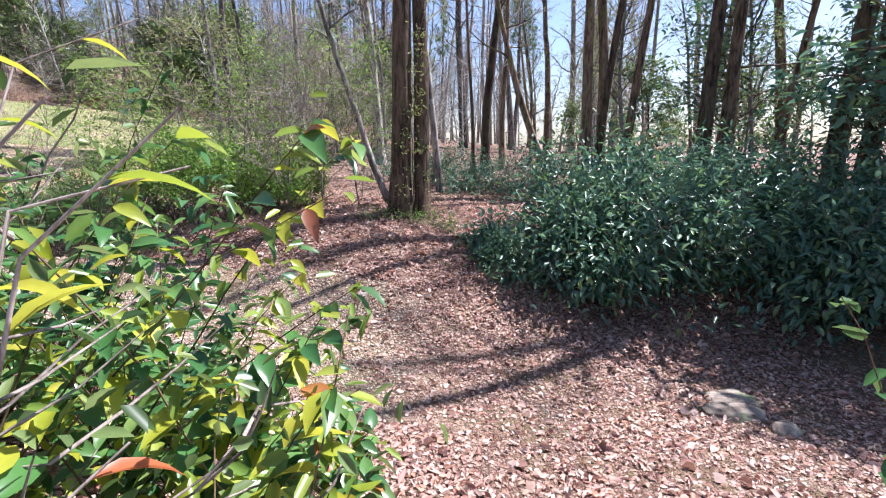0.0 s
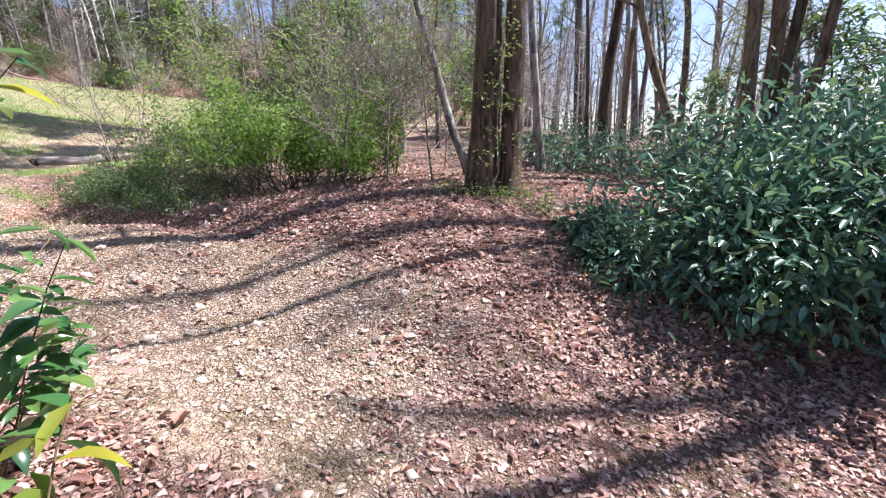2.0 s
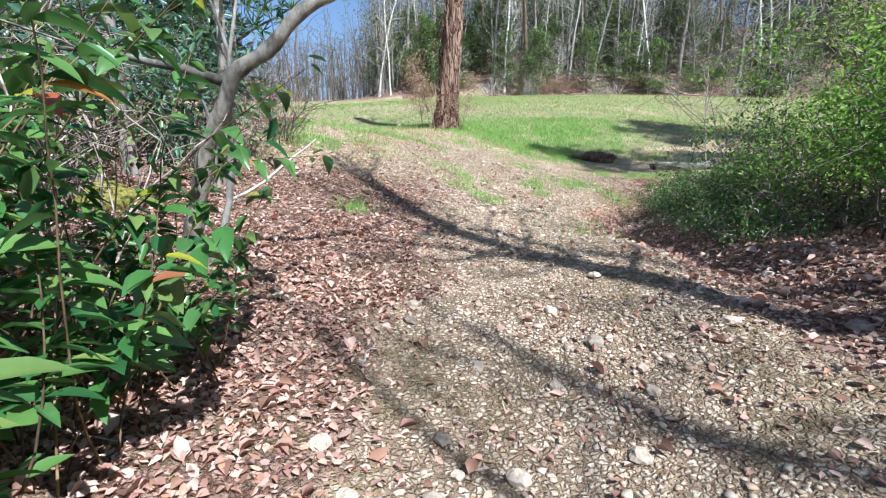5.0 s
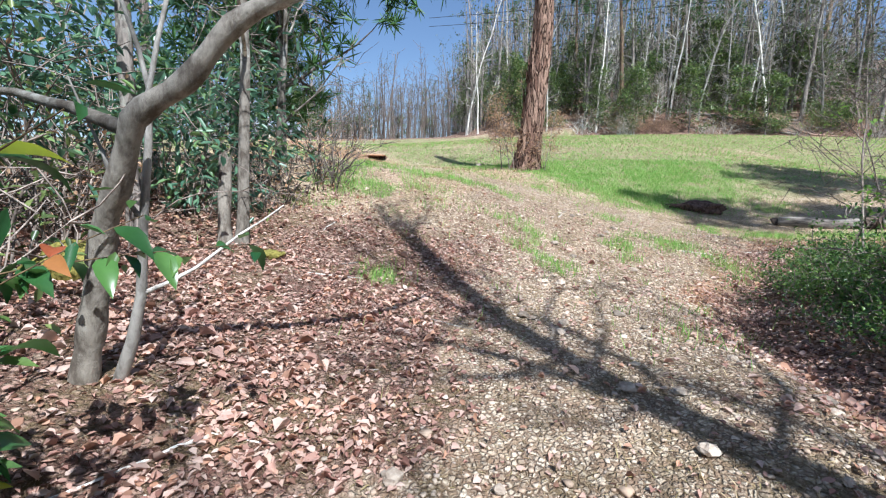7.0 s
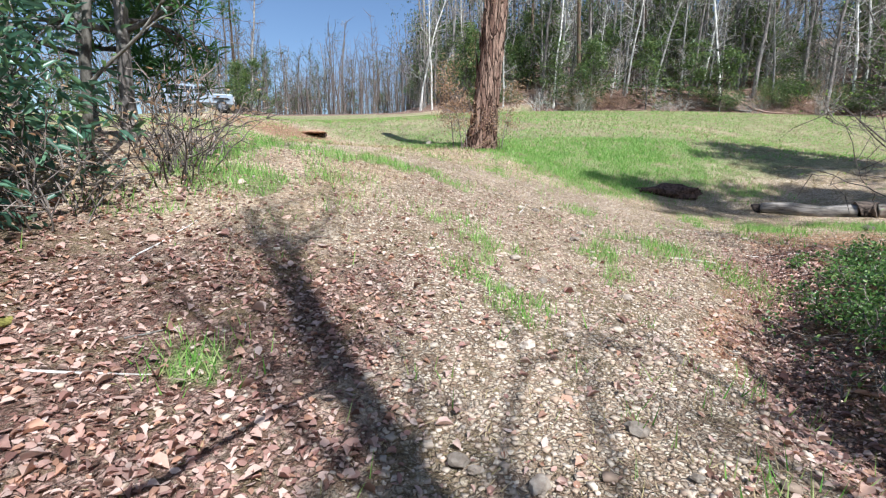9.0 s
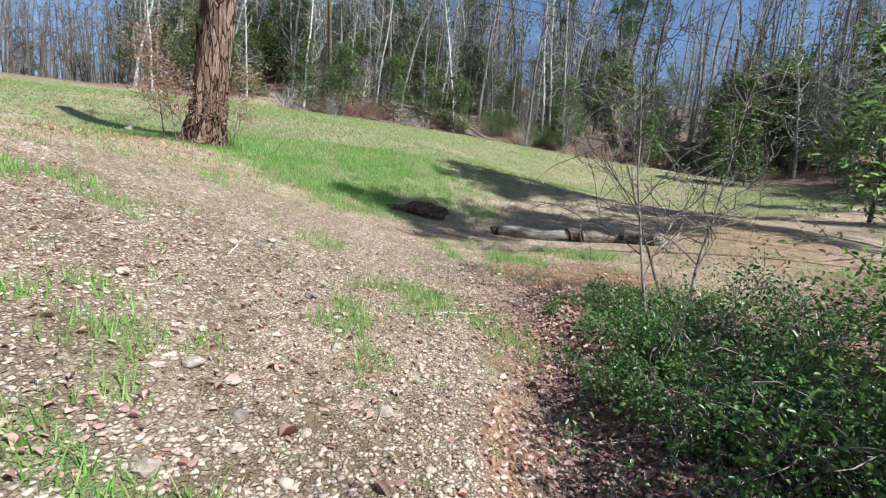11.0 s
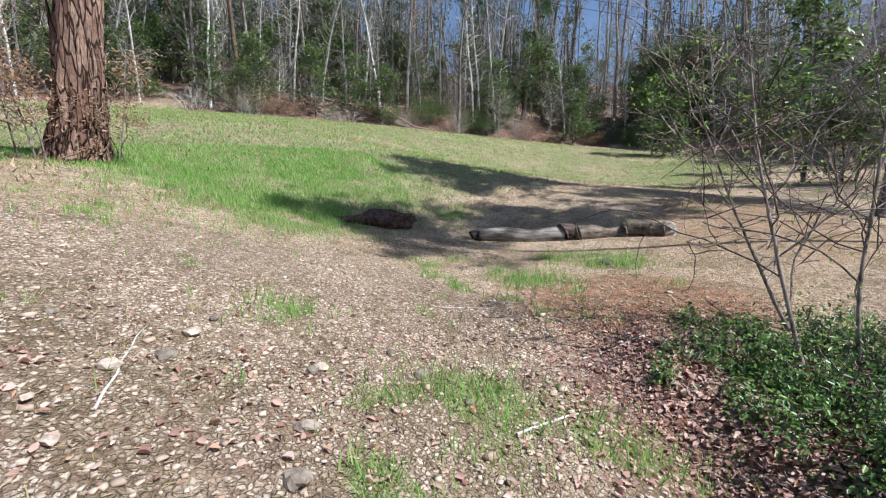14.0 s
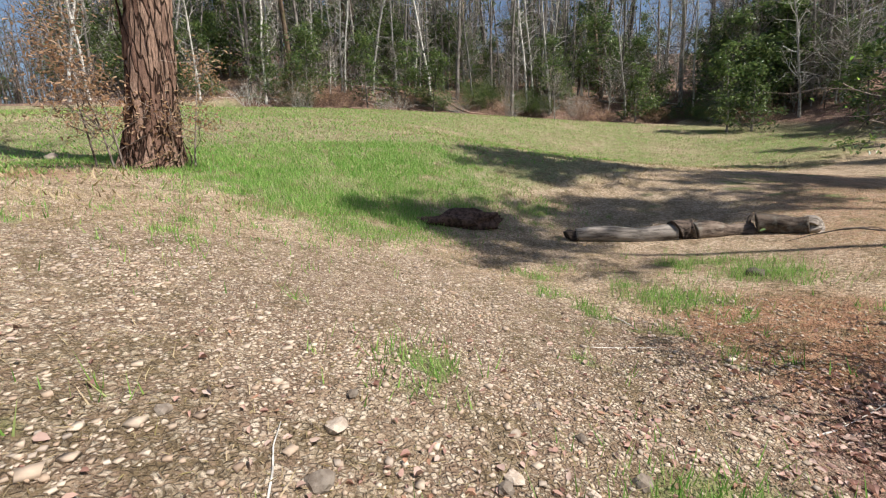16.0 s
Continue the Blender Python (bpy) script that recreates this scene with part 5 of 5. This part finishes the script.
def stick(x, y, length, rz, seed, r=0.012, mat=None):
    rng = np.random.RandomState(seed)
    n = 7
    a = radians(rz)
    xs, ys = x + np.linspace(0, length, n) * math.cos(a), y + np.linspace(0, length, n) * math.sin(a)
    p = np.stack([xs - x, ys - y + rng.normal(0, 0.012, n), ground_z(xs, ys) - gz(x, y) + r * 0.7], -1)
    ob = new("stick", mesh_of("stick", *tube(p, np.linspace(r, r * 0.4, n), 5), mat or BARK_PALE, True))
    ob.matrix_world = pose(x, y, gz(x, y))
    tagged(ob, "bare fallen stick lying on the ground", "stick", "fallen sticks")


rng = np.random.RandomState(77)
for k in range(46):
    x, y = (rng.uniform(-8, -1.5), rng.uniform(1.5, 3.6)) if k < 24 else ((rng.uniform(-4, 2), rng.uniform(5.5, 8)) if k < 38 else (rng.uniform(-13, -8), rng.uniform(5, 9.5)))
    stick(x, y, rng.uniform(0.25, 0.9), rng.uniform(0, 360), 700 + k, rng.uniform(0.004, 0.011))
for k in range(34):
    s = rng.uniform(2.2, 5.6)
    i = int(s)
    a, b = WOODS[i], WOODS[i + 1]
    x, y = a[0] + (b[0] - a[0]) * (s - i) - rng.uniform(1, 5), a[1] + (b[1] - a[1]) * (s - i) + rng.uniform(0, 4)
    stick(x, y, rng.uniform(2, 6), rng.uniform(20, 100), 800 + k, rng.uniform(0.06, 0.16), TWIG_PINK if k % 2 else BARK_GREY)
for k in range(48):
    s = rng.uniform(1.8, 5.9)
    i = int(s)
    a, b = WOODS[i], WOODS[i + 1]
    x, y = a[0] + (b[0] - a[0]) * (s - i) - rng.uniform(-0.3, 3), a[1] + (b[1] - a[1]) * (s - i) + rng.uniform(0, 2)
    m = k % 3
    shrub("edge_bush", ("pinkish dry brush heaped at the wood's edge", "dark green low evergreen bush at the wood's edge", "grey bare brush at the wood's edge")[m], x, y, rng.uniform(1.2, 2.2), 1.2, rng.uniform(1.2, 2.6), 850 + k, 40, (500, 2200, 300)[m], (0.1, 0.14, 0.09)[m], (LEAF_TAN, LEAF_UNDER, LEAF_TAN)[m], "bush", -0.1, (TWIG_PINK, TWIG, BARK_PALE)[m])


# ---- parked car ----
CAR_PAINT = plain("silver_blue_paint", (0.42, 0.47, 0.52), 0.25, 0.3, 0.04, 3)
GLASS = plain("dark_glass", (0.02, 0.025, 0.03), 0.05, 0, 0.1, 3, 0.8)
RUBBER = plain("black_rubber", (0.02, 0.02, 0.02), 0.8, 0, 0.2, 20)
CHROME = plain("wheel_metal", (0.4, 0.4, 0.42), 0.3, 0.9, 0.05, 5)
LAMP_GLASS = plain("lamp_glass", (0.7, 0.7, 0.68), 0.15, 0, 0.05, 5)


def block(x0, x1, y0, y1, z0, z1, bevel=0.03, top=0.0, front=0.0):
    """A bevelled box; top draws the upper edges in, front slopes its fore edge back."""
    bm = bmesh.new()
    bmesh.ops.create_cube(bm, size=1)
    for v in bm.verts:
        u = v.co.z > 0
        v.co = Vector((x0 if v.co.x < 0 else x1 - (front if u else 0), (y0 + (top if u else 0)) if v.co.y < 0 else (y1 - (top if u else 0)), z1 if u else z0))
    bmesh.ops.bevel(bm, geom=list(bm.edges), offset=bevel, segments=2, affect="EDGES")
    return bm


def drum(x, y, z, r, w, seg=24, bevel=0.02):
    bm = bmesh.new()
    bmesh.ops.create_cone(bm, cap_ends=True, segments=seg, radius1=r, radius2=r, depth=w, matrix=pose(x, y, z, 90))
    bmesh.ops.bevel(bm, geom=[e for e in bm.edges if abs(e.verts[0].co.y - e.verts[1].co.y) < 1e-4], offset=bevel, segments=2, affect="EDGES")
    return bm


def parked_car(x, y, rz):
    root = new("off_road_car")
    a = radians(rz)
    tail, nose = gz(x - 1.3 * math.cos(a), y - 1.3 * math.sin(a)), gz(x + 1.35 * math.cos(a), y + 1.35 * math.sin(a))
    root.matrix_world = pose(x, y, (tail + nose) / 2 - 0.03, 0, math.degrees(math.atan2(tail - nose, 2.65)), rz)
    body = part("body", block(-2.1, 2.1, -0.85, 0.85, 0.5, 1.1, 0.06), CAR_PAINT, root)
    part("bonnet", block(0.75, 2.05, -0.72, 0.72, 1.1, 1.24, 0.05, 0.04), CAR_PAINT, body)
    cabin = part("cabin", block(-2.08, 0.75, -0.8, 0.8, 1.1, 1.8, 0.06, 0.08, 0.28), CAR_PAINT, root)
    for a, b in ((-1.95, -1.2), (-1.1, -0.35), (-0.25, 0.42)):
        for sy in (-1, 1):
            part("side_window", block(a, b, sy * 0.765 - 0.02, sy * 0.765 + 0.02, 1.2, 1.64, 0.015), GLASS, cabin)
    part("windscreen", block(0.55, 0.68, -0.66, 0.66, 1.2, 1.66, 0.02, 0.04, 0.14), GLASS, cabin)
    part("rear_window", block(-2.1, -2.06, -0.6, 0.6, 1.25, 1.65, 0.015), GLASS, cabin)
    for a in (-1.3, 1.35):
        for sy in (-1, 1):
            wheel = part("wheel", drum(a, sy * 0.78, 0.4, 0.4, 0.26, 28, 0.05), RUBBER, root, "black tyre")
            part("rim", drum(a, sy * 0.9, 0.4, 0.23, 0.04, 20, 0.01), CHROME, wheel)
            part("mudguard", block(a - 0.55, a + 0.55, sy * 0.88 - 0.08, sy * 0.88 + 0.08, 0.84, 0.95, 0.03, 0, 0.1), RUBBER, root)
    spare = part("spare_wheel", drum(-2.2, 0, 1.05, 0.38, 0.24, 28, 0.05), RUBBER, root)
    spare.matrix_basis = pose(-2.2, 0, 0, 0, 0, 90) @ pose(2.2, 0, 0)
    part("front_bumper", block(2.08, 2.28, -0.8, 0.8, 0.5, 0.7, 0.03), RUBBER, root)
    part("rear_bumper", block(-2.24, -2.08, -0.8, 0.8, 0.5, 0.68, 0.03), RUBBER, root)
    for sy in (-0.55, 0.55):
        lamp = drum(0, 0, 0, 0.1, 0.05, 18, 0.01)
        bmesh.ops.transform(lamp, matrix=pose(2.11, sy, 0.95, 0, 0, 90), verts=lamp.verts)
        part("headlamp", lamp, LAMP_GLASS, root)
        part("mirror", block(0.5, 0.6, sy * 1.75 - 0.09, sy * 1.75 + 0.09, 1.2, 1.36, 0.03), RUBBER, root)
    tagged(root, "silver off-road car parked on the grassy rise", "car")


parked_car(-37.0, -12.5, 112)


def power_cable():
    a, b = np.array([-34.0, 0.0, 12.2]), np.array([-14.0, 62.0, 13.5])
    s = np.linspace(0, 1, 40)[:, None]
    for off in (0.0, 0.55):
        p = a + (b - a) * s + np.concatenate([np.zeros((40, 2)), (-1.2 * 4 * s * (1 - s))], 1) + [0, 0, off]
        ob = new("power_cable", mesh_of("power_cable", *tube(p, np.full(40, 0.016), 5), RUBBER))
        tagged(ob, "thin dark overhead cable strung above the field", "cable", "overhead cables")


power_cable()


# ---- ground cover ----
def scattered(rng, n, x0, x1, y0, y1, chance):
    x, y = rng.uniform(x0, x1, n), rng.uniform(y0, y1, n)
    keep = rng.uniform(0, 1, n) < chance(x, y)
    return x[keep], y[keep]


def relief_z(x, y):
    near = np.exp(-((x + 5) / 16) ** 4 - ((y - 6) / 9) ** 4)
    return ground_z(x, y) + near * (0.045 * (waves(x, y, 0.9, 5) - 0.5) + 0.03 * (waves(x, y, 0.35, 6) - 0.5) + 0.02 * zones(x, y)[1] * waves(x, y, 0.25, 8))


def lay_leaves():
    rng = np.random.RandomState(900)
    spread = []
    for n, box, size in ((230000, (-11.5, 4.5, -0.8, 9.8), 0.037), (9000, (-9.5, 4.5, 0.5, 9.5), 0.07), (14000, (-4, 10, 5, 16), 0.065), (12000, (-13, -8, 4, 11), 0.038)):
        x, y = scattered(rng, n, *box, lambda a, b: np.maximum(zones(a, b)[1], 0.1) * np.clip(2.2 * waves(a, b, 0.45, 12) - 0.3, 0.25, 1))
        m = len(x)
        at = np.stack([x, y, relief_z(x, y) + rng.uniform(0.002, 0.018, m)], -1)
        t = rng.uniform(0, 6.28, m)
        way = np.stack([np.cos(t), np.sin(t), rng.normal(0.05, 0.26, m)], -1)
        up = np.stack([rng.normal(0, 0.34, m), rng.normal(0, 0.34, m), np.ones(m)], -1)
        ln = size * rng.uniform(0.6, 1.6, m)
        spread.append(leaf_cloud(at, way, up, ln, ln * rng.uniform(0.35, 0.85, m), rng.uniform(-0.35, 0.8, (m, 1))))
    tagged(new("leaf_litter", mesh_of("leaf_litter", *joined(spread), LITTER)), "dry brown and pinkish fallen leaves covering the banks", "leaf litter", "", "stuff")


lay_leaves()


def lay_gravel():
    rng = np.random.RandomState(910)
    ball = np.array([(i, j, k) for i in (-1, 1) for j in (-1, 1) for k in (-1, 1)], float) * 0.62
    quad = np.array([(0, 1, 3, 2), (4, 6, 7, 5), (0, 4, 5, 1), (2, 3, 7, 6), (0, 2, 6, 4), (1, 5, 7, 3)])
    x, y = scattered(rng, 230000, -17.0, 3.6, 1.8, 11.0, lambda a, b: np.maximum(zones(a, b)[0] * (0.12 + 0.88 * step(waves(a, b, 0.9, 15), 0.38, 0.72)) , 0.2 * step(-a, 2, 6)) * (1 - 0.75 * np.clip(zones(a, b)[1], 0, 1)))
    m = len(x)
    r = 0.005 + 0.016 * rng.uniform(0, 1, m) ** 2.2 + 0.024 * (rng.uniform(0, 1, m) > 0.965) * rng.uniform(0.4, 1, m)
    shape = rng.uniform(0.6, 1.35, (m, 1, 3)) * np.array([1, 1, 0.5])
    t = rng.uniform(0, 6.28, m)
    v = ball[None] * (1 + 0.35 * rng.uniform(-1, 1, (m, len(ball), 3))) * shape * r[:, None, None]
    c, s = np.cos(t)[:, None], np.sin(t)[:, None]
    v = np.stack([v[:, :, 0] * c - v[:, :, 1] * s, v[:, :, 0] * s + v[:, :, 1] * c, v[:, :, 2]], -1)
    v = v + np.stack([x, y, relief_z(x, y) + r * 0.2], -1)[:, None]
    f = quad[None] + (np.arange(m) * len(ball))[:, None, None]
    tagged(new("gravel", mesh_of("gravel", v.reshape(-1, 3), f.reshape(-1, 4), STONE)), "pale angular gravel scattered along the track", "gravel", "", "stuff")
    spots = [(-2.7, 3.63), (-2.7, 3.98), (-2.85, 4.9), (-11.2, 6.8), (-11.43, 6.0), (-10.66, 6.47), (-10.77, 5.53), (-7.68, 5.53), (-8.46, 5.5), (-1.6, 4.3), (-3.4, 5.2)] + [(rng.uniform(-12, -1), 0) for _ in range(70)]
    for k, (a, b) in enumerate(spots):
        b = b or float(np.interp(-a, [-q[0] for q in TRACK], [q[1] for q in TRACK])) + rng.normal(0, 0.9)
        q = rng.uniform(0.03, 0.065)
        lone("stone", lump((q, q * rng.uniform(0.6, 1), q * 0.6), 50 + 2.3 * k, 0.4, 0.6, 2), PALE_ROCK, a, b, "pale angular stone lying on the gravel track", "stone", 0.008, rng.uniform(0, 360), "stones on the track", False)


lay_gravel()


def blades(rng, x, y, height, width, lean=0.45):
    m = len(x)
    t, q = rng.uniform(0, 6.28, m), rng.uniform(0, 6.28, m)
    h = height * rng.uniform(0.5, 1.3, m)
    z = relief_z(x, y) - 0.005
    w = width * rng.uniform(0.7, 1.3, m)
    foot = np.stack([x, y, z], -1)
    side = np.stack([np.cos(t), np.sin(t), np.zeros(m)], -1) * w[:, None] / 2
    tip = foot + np.stack([np.cos(q) * lean * h * rng.uniform(0.2, 1.6, m), np.sin(q) * lean * h * rng.uniform(0.2, 1.6, m), h], -1)
    v = np.stack([foot - side, foot + side, tip], 1).reshape(-1, 3)
    return v, np.arange(m * 3).reshape(m, 3)


def sow_grass():
    rng = np.random.RandomState(920)
    g = []
    x, y = scattered(rng, 150000, -23.5, -14.5, 3, 14, lambda a, b: zones(a, b)[2] ** 1.2 * np.clip(2.6 * waves(a, b, 0.4, 21) - 0.55, 0.15, 1))
    g.append(blades(rng, x, y, 0.11, 0.012))
    x, y = scattered(rng, 130000, -14.5, -5, 1.5, 14, lambda a, b: zones(a, b)[2])
    g.append(blades(rng, x, y, 0.13, 0.009))
    x, y = scattered(rng, 150000, -46, -20, -10, 45, lambda a, b: zones(a, b)[2] * np.clip(2.4 * waves(a, b, 0.8, 23) - 0.5, 0.1, 1))
    g.append(blades(rng, x, y, 0.1, 0.035, 0.9))
    tagged(new("grass", mesh_of("grass", *joined(g), GRASS)), "fresh green spring grass in the clearing", "grass", "", "stuff")
    d = []
    x, y = scattered(rng, 150000, -18, -3, 3, 20, lambda a, b: np.clip(0.8 - zones(a, b)[1] - 0.55 * zones(a, b)[0], 0, 1) * step(waves(a, b, 0.7, 18), 0.25, 0.6))
    d.append(blades(rng, x, y, 0.05, 0.008, 1.6))
    x, y = scattered(rng, 90000, -46, -17, -8, 45, lambda a, b: (1 - inside_woods(a, b)) * (0.6 - 0.4 * zones(a, b)[2]))
    d.append(blades(rng, x, y, 0.08, 0.04, 1.3))
    tagged(new("dry_grass", mesh_of("dry_grass", *joined(d), STRAW)), "short dry straw-coloured grass on bare earth", "grass", "", "stuff")


sow_grass()


def lay_straw():
    rng = np.random.RandomState(940)
    x, y = scattered(rng, 64000, -17, 1.5, 3, 15, lambda a, b: 0.85 - 0.6 * zones(a, b)[1])
    m = len(x)
    at = np.stack([x, y, relief_z(x, y) + rng.uniform(0.003, 0.015, m)], -1)
    t = rng.uniform(0, 6.28, m)
    way = np.stack([np.cos(t), np.sin(t), rng.normal(0.02, 0.12, m)], -1)
    ln = rng.uniform(0.015, 0.06, m)
    v, f = leaf_cloud(at, way, np.stack([rng.normal(0, 0.4, m), rng.normal(0, 0.4, m), np.ones(m)], -1), ln, rng.uniform(0.002, 0.006, m), 0.3)
    tagged(new("dead_grass_scraps", mesh_of("dead_grass_scraps", v, f, STRAW)), "scraps of straw and dead grass over gravel and earth", "straw", "", "stuff")


lay_straw()
